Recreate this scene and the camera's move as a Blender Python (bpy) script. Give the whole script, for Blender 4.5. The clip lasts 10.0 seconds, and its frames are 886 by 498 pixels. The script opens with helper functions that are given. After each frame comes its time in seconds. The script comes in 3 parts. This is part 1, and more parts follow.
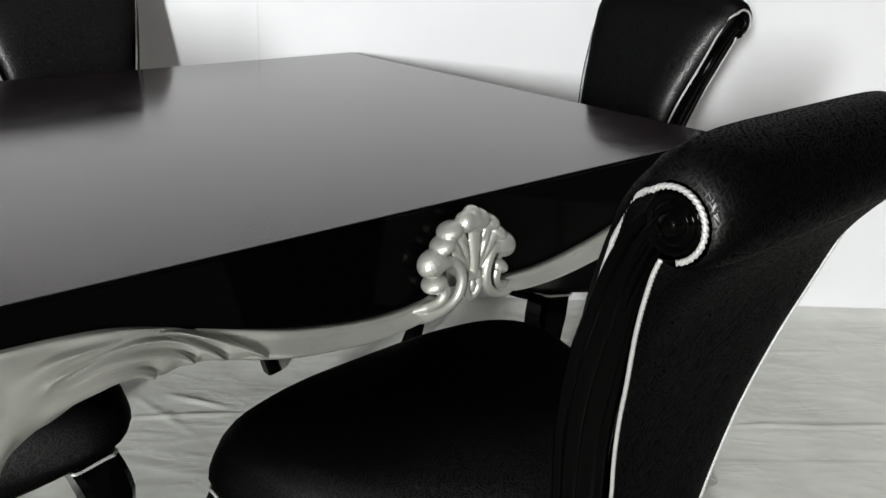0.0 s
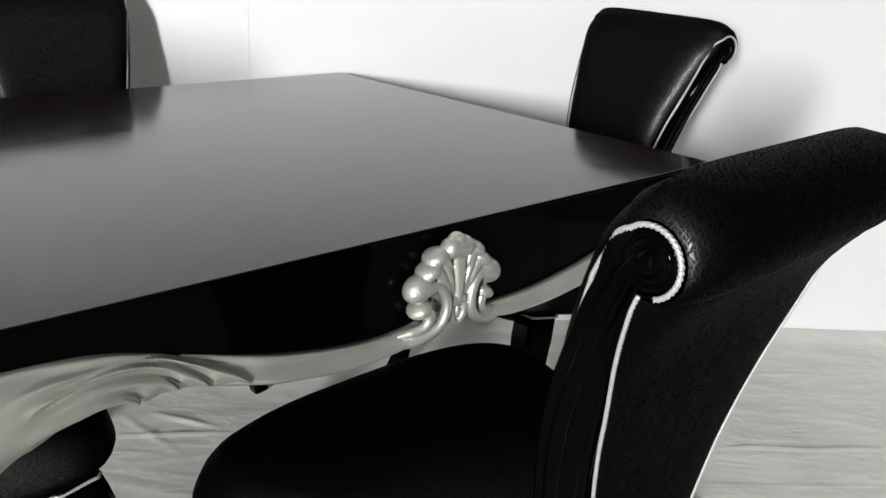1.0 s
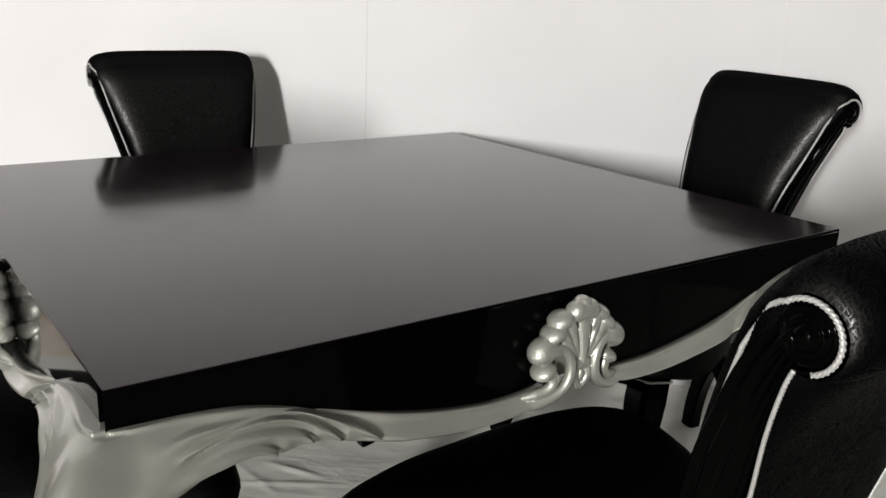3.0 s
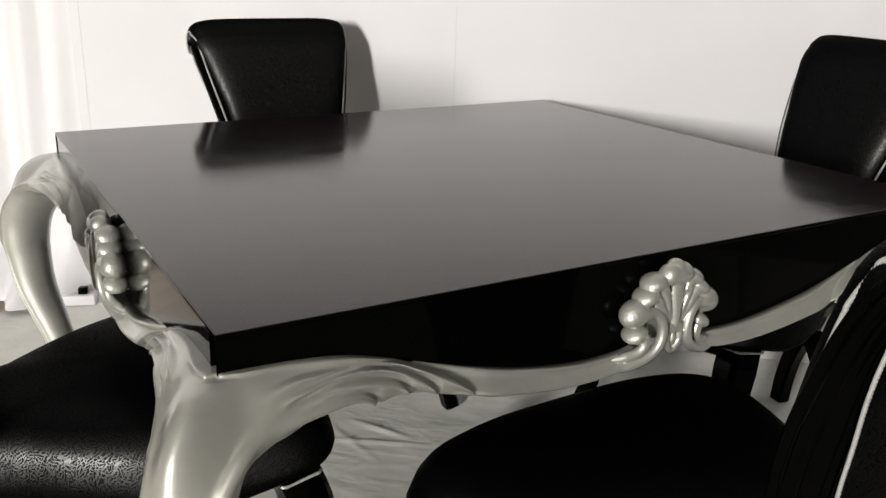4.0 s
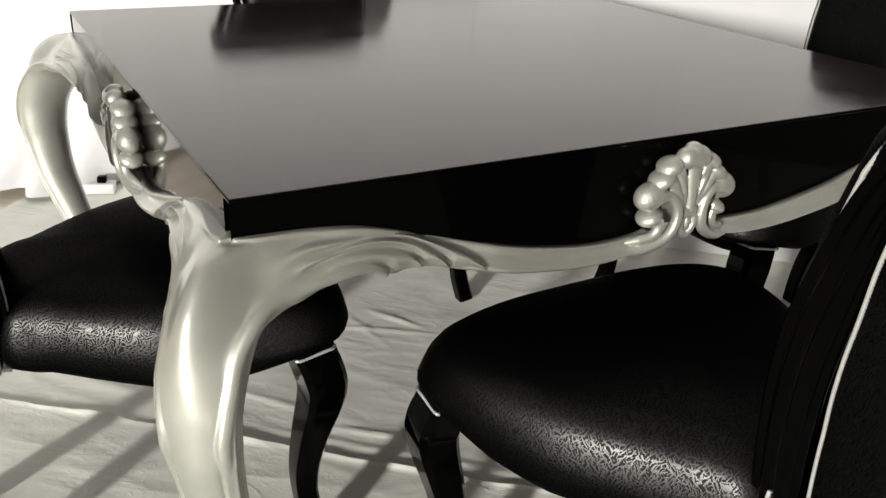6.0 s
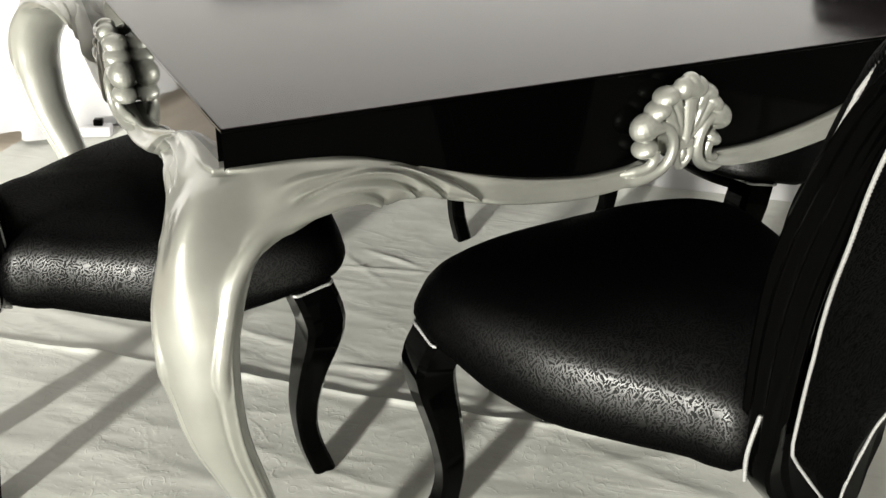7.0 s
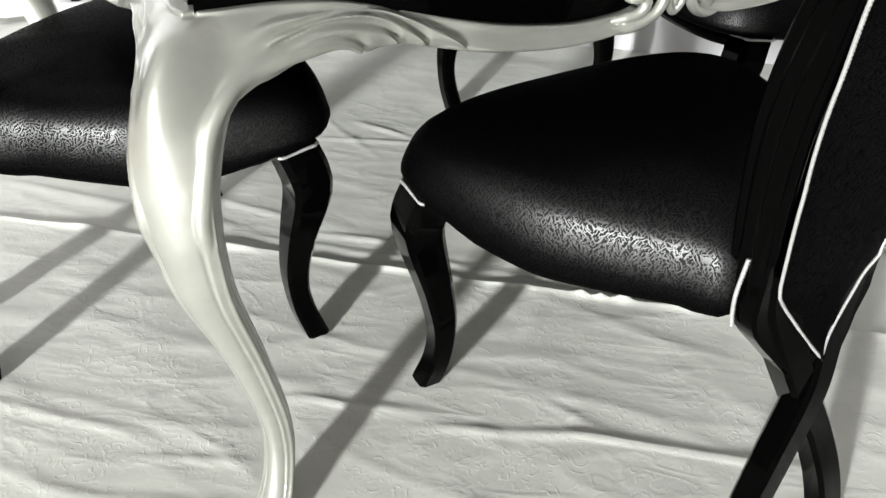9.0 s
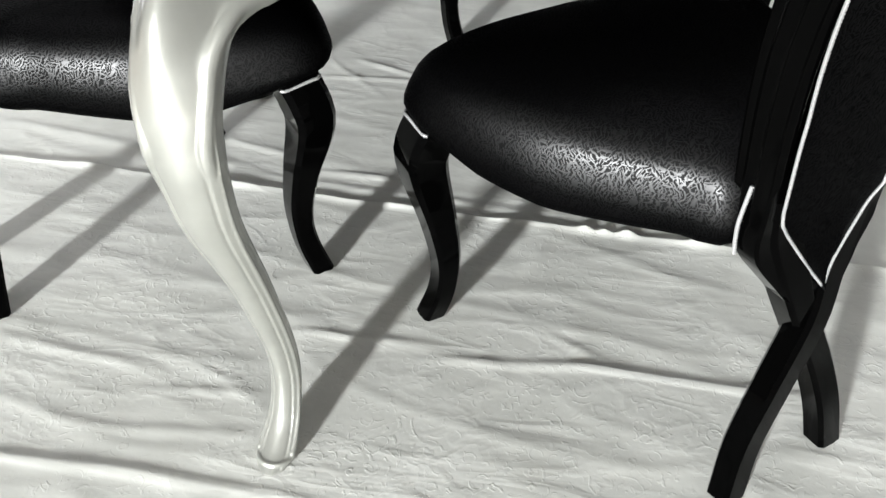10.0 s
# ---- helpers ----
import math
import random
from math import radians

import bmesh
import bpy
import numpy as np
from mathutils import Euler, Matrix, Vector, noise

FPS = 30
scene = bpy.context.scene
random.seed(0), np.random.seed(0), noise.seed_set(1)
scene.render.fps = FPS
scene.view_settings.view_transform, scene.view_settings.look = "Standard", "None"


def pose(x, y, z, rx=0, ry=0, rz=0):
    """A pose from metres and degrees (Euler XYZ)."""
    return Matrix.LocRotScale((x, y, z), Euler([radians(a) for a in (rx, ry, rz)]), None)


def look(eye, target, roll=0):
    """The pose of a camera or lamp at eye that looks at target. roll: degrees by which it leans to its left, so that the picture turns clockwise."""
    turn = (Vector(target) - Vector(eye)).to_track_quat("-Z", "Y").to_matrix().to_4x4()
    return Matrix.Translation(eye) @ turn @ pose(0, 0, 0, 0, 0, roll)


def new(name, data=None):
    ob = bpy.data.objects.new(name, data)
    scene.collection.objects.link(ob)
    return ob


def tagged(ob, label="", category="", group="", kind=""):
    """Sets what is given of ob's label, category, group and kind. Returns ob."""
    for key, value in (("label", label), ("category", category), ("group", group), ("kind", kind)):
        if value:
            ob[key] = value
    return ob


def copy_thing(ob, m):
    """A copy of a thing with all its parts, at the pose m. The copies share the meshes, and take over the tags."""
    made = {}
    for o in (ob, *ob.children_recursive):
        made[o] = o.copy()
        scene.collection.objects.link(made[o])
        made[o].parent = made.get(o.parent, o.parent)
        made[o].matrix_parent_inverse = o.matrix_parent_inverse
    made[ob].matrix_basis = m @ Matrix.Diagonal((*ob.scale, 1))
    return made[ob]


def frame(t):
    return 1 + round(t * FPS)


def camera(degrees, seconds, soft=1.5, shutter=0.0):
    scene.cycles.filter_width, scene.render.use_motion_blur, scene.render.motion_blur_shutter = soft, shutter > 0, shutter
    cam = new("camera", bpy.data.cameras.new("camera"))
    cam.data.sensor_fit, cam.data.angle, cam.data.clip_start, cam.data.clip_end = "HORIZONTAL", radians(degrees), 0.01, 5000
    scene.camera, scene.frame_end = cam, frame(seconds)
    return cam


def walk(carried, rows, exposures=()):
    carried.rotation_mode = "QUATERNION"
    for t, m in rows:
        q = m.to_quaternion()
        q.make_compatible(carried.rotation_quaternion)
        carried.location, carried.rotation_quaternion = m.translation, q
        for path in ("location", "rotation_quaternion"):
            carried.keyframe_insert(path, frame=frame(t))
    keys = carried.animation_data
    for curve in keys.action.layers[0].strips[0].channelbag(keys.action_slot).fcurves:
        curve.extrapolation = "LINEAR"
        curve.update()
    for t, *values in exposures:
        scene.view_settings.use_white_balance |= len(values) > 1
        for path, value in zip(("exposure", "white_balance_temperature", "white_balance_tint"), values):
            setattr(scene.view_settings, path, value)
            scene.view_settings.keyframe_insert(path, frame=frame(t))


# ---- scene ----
cam = camera(54.3, 10.0)
PATH = [
    (0, (-0.144, -0.812, 1.119), (1.111, 0.574, 0.41), 2.2),
    (0.5, (-0.145, -0.816, 1.126), (1.114, 0.57, 0.423), 2.5),
    (1, (-0.142, -0.819, 1.138), (1.136, 0.562, 0.46), 2.9),
    (1.5, (-0.141, -0.816, 1.147), (1.163, 0.56, 0.511), 3.0),
    (2, (-0.148, -0.81, 1.149), (1.139, 0.605, 0.566), 2.8),
    (2.5, (-0.165, -0.804, 1.152), (1.062, 0.672, 0.588), 2.5),
    (3, (-0.186, -0.798, 1.149), (0.948, 0.749, 0.582), 2.3),
    (3.2, (-0.19, -0.792, 1.145), (0.902, 0.78, 0.566), 2.0),
    (4.3, (-0.219, -0.816, 1.133), (0.731, 0.82, 0.486), 2.0),
    (4.5, (-0.22, -0.821, 1.129), (0.724, 0.814, 0.471), 2.3),
    (5, (-0.219, -0.814, 1.118), (0.715, 0.798, 0.39), 2.4),
    (6.5, (-0.213, -0.827, 1.092), (0.675, 0.735, 0.213), 2.5),
    (7, (-0.212, -0.833, 1.084), (0.666, 0.698, 0.143), 2.2),
    (7.5, (-0.21, -0.836, 1.073), (0.655, 0.666, 0.074), 2.0),
    (8, (-0.207, -0.834, 1.057), (0.643, 0.627, -0.012), 1.8),
    (8.5, (-0.205, -0.839, 1.047), (0.642, 0.589, -0.067), 1.7),
    (9, (-0.201, -0.846, 1.038), (0.619, 0.56, -0.123), 1.3),
    (9.5, (-0.208, -0.853, 1.03), (0.595, 0.528, -0.174), 1.2),
    (10, (-0.207, -0.86, 1.023), (0.569, 0.487, -0.236), 0.9),
]
walk(cam, [(t, look(eye, target, roll)) for t, eye, target, roll in PATH],
     [(0, -0.25, 6450, 10), (1.0, -0.2, 6450, 10), (2.0, -0.45, 6450, 9), (2.5, -0.52, 6500, 9), (3.2, -0.52, 6850, 13), (4.5, -0.48, 6900, 12), (5.2, -0.38, 6950, 11), (6.5, 0.0, 6980, 9), (7, 0.11, 6980, 8), (8, 0.26, 6700, 7), (9, 0.34, 6500, 9), (10, 0.35, 6350, 11)])

# ---- the room's own axes: along the panelled wall, and towards it ----
AX, AY = Vector((0.757, -0.653, 0.0)), Vector((0.653, 0.757, 0.0))
ROOM_TURN = math.degrees(math.atan2(AX.y, AX.x))
LEFT, RIGHT, FRONT, BACK, HIGH = -4.4, 3.0, -9.0, 1.785, 5.4   # the room's bounds in those axes


def room(a, b, z=0.0):
    return AX * a + AY * b + Vector((0, 0, z))


# ---- world and light ----
world = bpy.data.worlds.new("world")
scene.world = world
world.use_nodes = True
wn = world.node_tree
sky = wn.nodes.new("ShaderNodeTexSky")
sky.sky_type, sky.sun_disc = "NISHITA", False
sky.sun_elevation, sky.sun_rotation = radians(35), radians(200)
wn.links.new(sky.outputs["Color"], wn.nodes["Background"].inputs["Color"])
wn.nodes["Background"].inputs["Strength"].default_value = 0.1

WINDOW_A, WINDOW_Z = -2.78, 2.28       # middle of the window behind the camera


def area_lamp(name, eye, target, sx, sy, watts, colour):
    data = bpy.data.lights.new(name, "AREA")
    data.shape, data.size, data.size_y, data.energy, data.color = "RECTANGLE", sx, sy, watts, colour
    ob = new(name, data)
    ob.matrix_world = look(eye, target)
    return ob


area_lamp("window_light", room(WINDOW_A, FRONT + 0.03, WINDOW_Z), room(0.1, 0.8, 0.5), 0.56, 1.60, 1800, (0.955, 0.97, 0.95))


# ---- materials ----
def material(name):
    m = bpy.data.materials.new(name)
    m.use_nodes = True
    return m, m.node_tree, m.node_tree.nodes["Principled BSDF"]


def add(nt, kind, **values):
    n = nt.nodes.new(kind)
    for k, v in values.items():
        n.inputs[k.replace("_", " ")].default_value = v
    return n


def coords(nt, scale=(1, 1, 1)):
    tc = nt.nodes.new("ShaderNodeTexCoord")
    mp = add(nt, "ShaderNodeMapping", Scale=scale)
    nt.links.new(tc.outputs["Object"], mp.inputs["Vector"])
    return mp.outputs["Vector"]


def ramp(nt, fac, stops):
    r = nt.nodes.new("ShaderNodeValToRGB")
    r.color_ramp.elements[0].position, r.color_ramp.elements[0].color = stops[0][0], (*stops[0][1], 1)
    r.color_ramp.elements[1].position, r.color_ramp.elements[1].color = stops[-1][0], (*stops[-1][1], 1)
    for pos, col in stops[1:-1]:
        r.color_ramp.elements.new(pos).color = (*col, 1)
    nt.links.new(fac, r.inputs["Fac"])
    return r.outputs["Color"]


def bump(nt, bsdf, height, strength, distance):
    b = add(nt, "ShaderNodeBump", Strength=strength, Distance=distance)
    nt.links.new(height, b.inputs["Height"])
    prev = bsdf.inputs["Normal"].links
    if prev:
        nt.links.new(prev[0].from_socket, b.inputs["Normal"])
    nt.links.new(b.outputs["Normal"], bsdf.inputs["Normal"])


def noise_tex(nt, vec, scale, detail=4.0, rough=0.55, distort=0.0):
    n = add(nt, "ShaderNodeTexNoise", Scale=scale, Detail=detail, Roughness=rough, Distortion=distort)
    nt.links.new(vec, n.inputs["Vector"])
    return n.outputs["Fac"]


def make_wall(name, tone):
    m, nt, b = material(name)
    v = coords(nt)
    col = ramp(nt, noise_tex(nt, v, 1.6), [(0.3, (0.615 * tone, 0.61 * tone, 0.63 * tone)), (0.7, (0.665 * tone, 0.66 * tone, 0.68 * tone))])
    nt.links.new(col, b.inputs["Base Color"])
    b.inputs["Roughness"].default_value = 0.55
    bump(nt, b, noise_tex(nt, v, 220, 3), 0.08, 0.002)
    return m


def make_cloth(name, pattern, tone):
    m, nt, b = material(name)
    v = coords(nt)
    col = ramp(nt, noise_tex(nt, v, 6.0, 6, 0.62), [(0.3, (0.60 * tone, 0.605 * tone, 0.56 * tone)), (0.7, (0.745 * tone, 0.75 * tone, 0.705 * tone))])
    nt.links.new(col, b.inputs["Base Color"])
    b.inputs["Roughness"].default_value = 0.62
    b.inputs["Sheen Weight"].default_value = 0.15
    bump(nt, b, noise_tex(nt, v, 7, 3, 0.5, 0.4), 0.12, 0.010)
    bump(nt, b, noise_tex(nt, v, 40, 4, 0.6), 0.10, 0.003)
    # scattered sharp creases, running mostly along the wall
    for scale, strength, shift in (((1.2, 6.0, 1.0), 0.16, 0.0), ((2.8, 13.0, 1.0), 0.12, 2.3), ((9.0, 16.0, 1.0), 0.10, 4.0)):
        n = noise_tex(nt, coords(nt, scale), 1.0, 3, 0.45, 0.5)
        line = ramp(nt, n, [(0.42, (0, 0, 0)), (0.50, (1, 1, 1)), (0.60, (0, 0, 0))])
        place = ramp(nt, noise_tex(nt, v, 1.7 + shift, 2), [(0.44, (0, 0, 0)), (0.62, (1, 1, 1))])
        mul = nt.nodes.new("ShaderNodeMath")
        mul.operation = "MULTIPLY"
        nt.links.new(line, mul.inputs[0])
        nt.links.new(place, mul.inputs[1])
        bump(nt, b, mul.outputs[0], strength, 0.007)
    if pattern:
        # embossed curls: arcs of rings round scattered centres
        for cells, rings in ((24.0, 7.5), (42.0, 5.5)):
            cell = nt.nodes.new("ShaderNodeTexVoronoi")
            cell.inputs["Scale"].default_value = cells
            nt.links.new(v, cell.inputs["Vector"])
            wob = nt.nodes.new("ShaderNodeMath")
            wob.operation = "MULTIPLY_ADD"
            wob.inputs[1].default_value = 2.5
            nt.links.new(noise_tex(nt, v, 45, 2), wob.inputs[0])
            turn = nt.nodes.new("ShaderNodeMath")
            turn.operation = "MULTIPLY"
            turn.inputs[1].default_value = 2 * math.pi * rings / 2.2
            nt.links.new(cell.outputs["Distance"], turn.inputs[0])
            nt.links.new(turn.outputs[0], wob.inputs[2])
            sn = nt.nodes.new("ShaderNodeMath")
            sn.operation = "SINE"
            nt.links.new(wob.outputs[0], sn.inputs[0])
            ring_line = ramp(nt, sn.outputs[0], [(0.55, (0, 0, 0)), (0.95, (1, 1, 1))])
            mask = nt.nodes.new("ShaderNodeMath")
            mask.operation = "MULTIPLY"
            nt.links.new(ring_line, mask.inputs[0])
            patch = ramp(nt, noise_tex(nt, v, 70, 1), [(0.47, (0, 0, 0)), (0.58, (1, 1, 1))])
            area = ramp(nt, noise_tex(nt, v, 5.5 + cells / 10, 2), [(0.42, (0.05, 0.05, 0.05)), (0.62, (1, 1, 1))])
            both = nt.nodes.new("ShaderNodeMath")
            both.operation = "MULTIPLY"
            nt.links.new(patch, both.inputs[0])
            nt.links.new(area, both.inputs[1])
            nt.links.new(both.outputs[0], mask.inputs[1])
            bump(nt, b, mask.outputs[0], 0.22, 0.0016)
    return m


def gloss_by_angle(nt, b, stops, worn=None):
    """Specular level by how far the surface turns from the eye: 0 faces it, 1 lies edge-on."""
    lw = add(nt, "ShaderNodeLayerWeight", Blend=0.5)
    if b.inputs["Normal"].links:
        nt.links.new(b.inputs["Normal"].links[0].from_socket, lw.inputs["Normal"])
    col = ramp(nt, lw.outputs["Facing"], [(p, (v, v, v)) for p, v in stops])
    if worn is not None:
        mul = nt.nodes.new("ShaderNodeMath")
        mul.operation = "MULTIPLY"
        nt.links.new(col, mul.inputs[0])
        nt.links.new(worn, mul.inputs[1])
        col = mul.outputs[0]
    nt.links.new(col, b.inputs["Specular IOR Level"])


def make_lacquer(name, colour, rough, stops):
    m, nt, b = material(name)
    v = coords(nt)
    gloss_by_angle(nt, b, stops)
    b.inputs["Base Color"].default_value = (*colour, 1)
    r = ramp(nt, noise_tex(nt, v, 9, 5), [(0.3, (rough * 0.8,) * 3), (0.75, (rough * 1.25,) * 3)])
    nt.links.new(r, b.inputs["Roughness"])
    bump(nt, b, noise_tex(nt, v, 60, 2), 0.03, 0.001)
    return m


def make_silver():
    m, nt, b = material("silver_leaf_paint")
    v = coords(nt)
    col = ramp(nt, noise_tex(nt, v, 14, 6), [(0.3, (0.362, 0.366, 0.332)), (0.7, (0.425, 0.428, 0.392))])
    nt.links.new(col, b.inputs["Base Color"])
    b.inputs["Metallic"].default_value = 0.58
    b.inputs["Coat Weight"].default_value = 1.0
    b.inputs["Coat Roughness"].default_value = 0.15
    r = ramp(nt, noise_tex(nt, v, 30, 4), [(0.3, (0.40,) * 3), (0.7, (0.50,) * 3)])
    nt.links.new(r, b.inputs["Roughness"])
    bump(nt, b, noise_tex(nt, v, 140, 3), 0.06, 0.001)
    return m


def make_hide():
    """Black pressed velour: a crackle of short strokes, each cell lying its own way."""
    m, nt, b = material("black_textured_velour")
    v = coords(nt)
    b.inputs["Base Color"].default_value = (0.0011, 0.0011, 0.0012, 1)
    wob = nt.nodes.new("ShaderNodeTexNoise")
    wob.inputs["Scale"].default_value = 90
    nt.links.new(v, wob.inputs["Vector"])
    warp = nt.nodes.new("ShaderNodeVectorMath")
    warp.operation = "MULTIPLY_ADD"
    warp.inputs[1].default_value = (0.0025, 0.0025, 0.0025)
    nt.links.new(wob.outputs["Color"], warp.inputs[0])
    nt.links.new(v, warp.inputs[2])
    strokes = None
    for cells, period in ((115.0, 0.0046), (165.0, 0.0033)):
        cell = add(nt, "ShaderNodeTexVoronoi", Scale=cells)
        nt.links.new(warp.outputs[0], cell.inputs["Vector"])
        ang = nt.nodes.new("ShaderNodeSeparateColor")
        nt.links.new(cell.outputs["Color"], ang.inputs[0])
        amount = nt.nodes.new("ShaderNodeMath")
        amount.operation = "MULTIPLY"
        amount.inputs[1].default_value = 6.28
        nt.links.new(ang.outputs[0], amount.inputs[0])
        rot = nt.nodes.new("ShaderNodeVectorRotate")
        rot.inputs["Axis"].default_value = (0.45, 0.30, 0.84)
        nt.links.new(warp.outputs[0], rot.inputs["Vector"])
        nt.links.new(amount.outputs[0], rot.inputs["Angle"])
        sep = nt.nodes.new("ShaderNodeSeparateXYZ")
        nt.links.new(rot.outputs[0], sep.inputs[0])
        freq = nt.nodes.new("ShaderNodeMath")
        freq.operation = "MULTIPLY"
        freq.inputs[1].default_value = 2 * math.pi / period
        nt.links.new(sep.outputs[0], freq.inputs[0])
        wave = nt.nodes.new("ShaderNodeMath")
        wave.operation = "SINE"
        nt.links.new(freq.outputs[0], wave.inputs[0])
        if strokes is None:
            strokes = wave.outputs[0]
        else:
            both = nt.nodes.new("ShaderNodeMath")
            both.operation = "MAXIMUM"
            nt.links.new(strokes, both.inputs[0])
            nt.links.new(wave.outputs[0], both.inputs[1])
            strokes = both.outputs[0]
    relief = ramp(nt, strokes, [(0.0, (0, 0, 0)), (0.75, (1, 1, 1))])
    nt.links.new(ramp(nt, strokes, [(0.0, (0.60,) * 3), (0.8, (0.38,) * 3)]), b.inputs["Roughness"])
    bump(nt, b, relief, 0.16, 0.0010)
    bump(nt, b, noise_tex(nt, v, 9, 3), 0.10, 0.006)
    gloss_by_angle(nt, b, [(0.0, 0.52), (0.10, 0.42), (0.24, 0.085), (0.45, 0.010), (1.0, 0.002)], ramp(nt, strokes, [(0.30, (0.38,) * 3), (0.85, (1.10,) * 3)]))
    return m


def make_cord():
    m, nt, b = material("silver_white_cord")
    v = coords(nt)
    col = ramp(nt, noise_tex(nt, v, 300, 2), [(0.3, (0.36, 0.36, 0.36)), (0.7, (0.47, 0.47, 0.465))])
    nt.links.new(col, b.inputs["Base Color"])
    b.inputs["Roughness"].default_value = 0.35
    b.inputs["Metallic"].default_value = 0.25
    return m


# for surfaces out of view: dark, so that little light bounces back
def make_dim_wall():
    m, nt, b = material("unseen_wall_grey")
    v = coords(nt)
    col = ramp(nt, noise_tex(nt, v, 2.2, 5), [(0.3, (0.13, 0.128, 0.125)), (0.7, (0.18, 0.178, 0.175))])
    nt.links.new(col, b.inputs["Base Color"])
    b.inputs["Roughness"].default_value = 0.8
    bump(nt, b, noise_tex(nt, v, 90, 4), 0.15, 0.003)
    return m


def make_boards():
    m, nt, b = material("beige_floor_boards")
    col = ramp(nt, noise_tex(nt, coords(nt, (1.5, 14, 1)), 2.0, 5), [(0.3, (0.58, 0.50, 0.41)), (0.7, (0.70, 0.62, 0.52))])
    nt.links.new(col, b.inputs["Base Color"])
    b.inputs["Roughness"].default_value = 0.45
    return m


WALL = make_wall("white_panel_paint", 1.0)
BOARDS = make_boards()
DIM = make_dim_wall()
CLOTH_NEAR = make_cloth("embossed_white_sheet", True, 0.93)
DRAPE = make_wall("white_drape_fabric", 1.12)
CLOTH_FAR = make_cloth("plain_white_sheet", False, 0.96)
BLACK = make_lacquer("black_gloss_lacquer", (0.0007, 0.0007, 0.0007), 0.05, [(0.0, 0.026), (0.55, 0.026), (0.80, 0.36), (0.95, 0.6)])
TOP = make_lacquer("dark_satin_table_top", (0.013, 0.008, 0.010), 0.125, [(0.0, 0.10), (0.42, 0.11), (0.60, 0.19), (0.72, 0.31), (0.85, 0.42)])
SILVER = make_silver()
HIDE = make_hide()
CORD = make_cord()


# ---- mesh tools ----
def part(name, bm, mat, parent=None, label="", smooth=True, crisp=0):
    me = bpy.data.meshes.new(name)
    bm.normal_update()
    bm.to_mesh(me)
    bm.free()
    me.materials.append(mat)
    if smooth:
        for p in me.polygons:
            p.use_smooth = True
    if crisp:
        me.set_sharp_from_angle(angle=radians(crisp))
    ob = new(name, me)
    ob.parent = parent
    if label:
        tagged(ob, label)
    return ob


def grid(bm, rows, close_u=False, close_v=False, caps=False):
    """Faces between rows of points; u runs along a row, v from row to row."""
    vs = [[bm.verts.new(p) for p in r] for r in rows]
    nv, nu = len(vs), len(vs[0])
    for j in range(nv if close_v else nv - 1):
        for i in range(nu if close_u else nu - 1):
            a, b = vs[j], vs[(j + 1) % nv]
            bm.faces.new((a[i], a[(i + 1) % nu], b[(i + 1) % nu], b[i]))
    if caps:
        bm.faces.new(list(reversed(vs[0])))
        bm.faces.new(vs[-1])
    return vs


def spline(points, n):
    """n points evenly along a smooth curve through the points (tuples of any length)."""
    p = np.array(points, float)
    p = np.vstack([2 * p[0] - p[1], p, 2 * p[-1] - p[-2]])
    out = []
    for k in range(1, len(p) - 2):
        for s in np.linspace(0, 1, 24, endpoint=False):
            a, b, c, d = p[k - 1:k + 3]
            out.append(0.5 * (2 * b + (c - a) * s + (2 * a - 5 * b + 4 * c - d) * s * s + (3 * b - 3 * c + d - a) * s ** 3))
    out.append(p[-2])
    out = np.array(out)
    dist = np.concatenate([[0], np.cumsum(np.linalg.norm(np.diff(out[:, :min(3, out.shape[1])], axis=0), axis=1))])
    at = np.linspace(0, dist[-1], n)
    return np.stack([np.interp(at, dist, out[:, k]) for k in range(out.shape[1])], axis=1)


def sweep(bm, path, section, up=(0, 0, 1), twist=0.0):
    """A tube along path. section(k, f): list of (side, up) offsets at step k, share f of the way."""
    path = [Vector(p[:3]) for p in path]
    rows, side = [], None
    for k, p in enumerate(path):
        d = (path[min(k + 1, len(path) - 1)] - path[max(k - 1, 0)]).normalized()
        if side is None:
            ref = Vector(up)
            side = d.cross(ref)
            if side.length < 1e-3:
                side = d.cross(Vector((1, 0, 0)))
            side.normalize()
        side = (side - d * side.dot(d)).normalized()
        u = side.cross(d)
        rows.append([p + side * a + u * b for a, b in section(k, k / (len(path) - 1))])
    grid(bm, rows, close_u=True, caps=True)


def tube(bm, path, radius, seg=10, flat=1.0, up=(0, 0, 1)):
    """A round tube; radius: a number, or a function of the share of the way."""
    fn = radius if callable(radius) else (lambda f: radius)
    sweep(bm, path, lambda k, f: [(fn(f) * math.cos(2 * math.pi * i / seg), flat * fn(f) * math.sin(2 * math.pi * i / seg)) for i in range(seg)], up)


def cord(bm, path, r=0.0021, pitch=0.0048):
    """A twisted three-strand cord along a path."""
    pts = np.array([tuple(p) for p in path], float)
    length = float(np.sum(np.linalg.norm(np.diff(pts, axis=0), axis=1)))
    n = max(8, int(length / 0.0013))
    pts = spline(pts, n)

    def section(k, f):
        turn = 2 * math.pi * f * length / (pitch * 3)
        out = []
        for i in range(12):
            a = 2 * math.pi * i / 12
            rr = r * (0.38 + 0.74 * abs(math.cos(1.5 * (a - turn))))
            out.append((rr * math.cos(a), rr * math.sin(a)))
        return out
    sweep(bm, pts, section)


def ball(bm, at, size, turn=None):
    m = Matrix.Translation(at) @ (turn or Matrix.Identity(4)) @ Matrix.Diagonal((*size, 1))
    bmesh.ops.create_uvsphere(bm, u_segments=18, v_segments=10, radius=1.0, matrix=m)


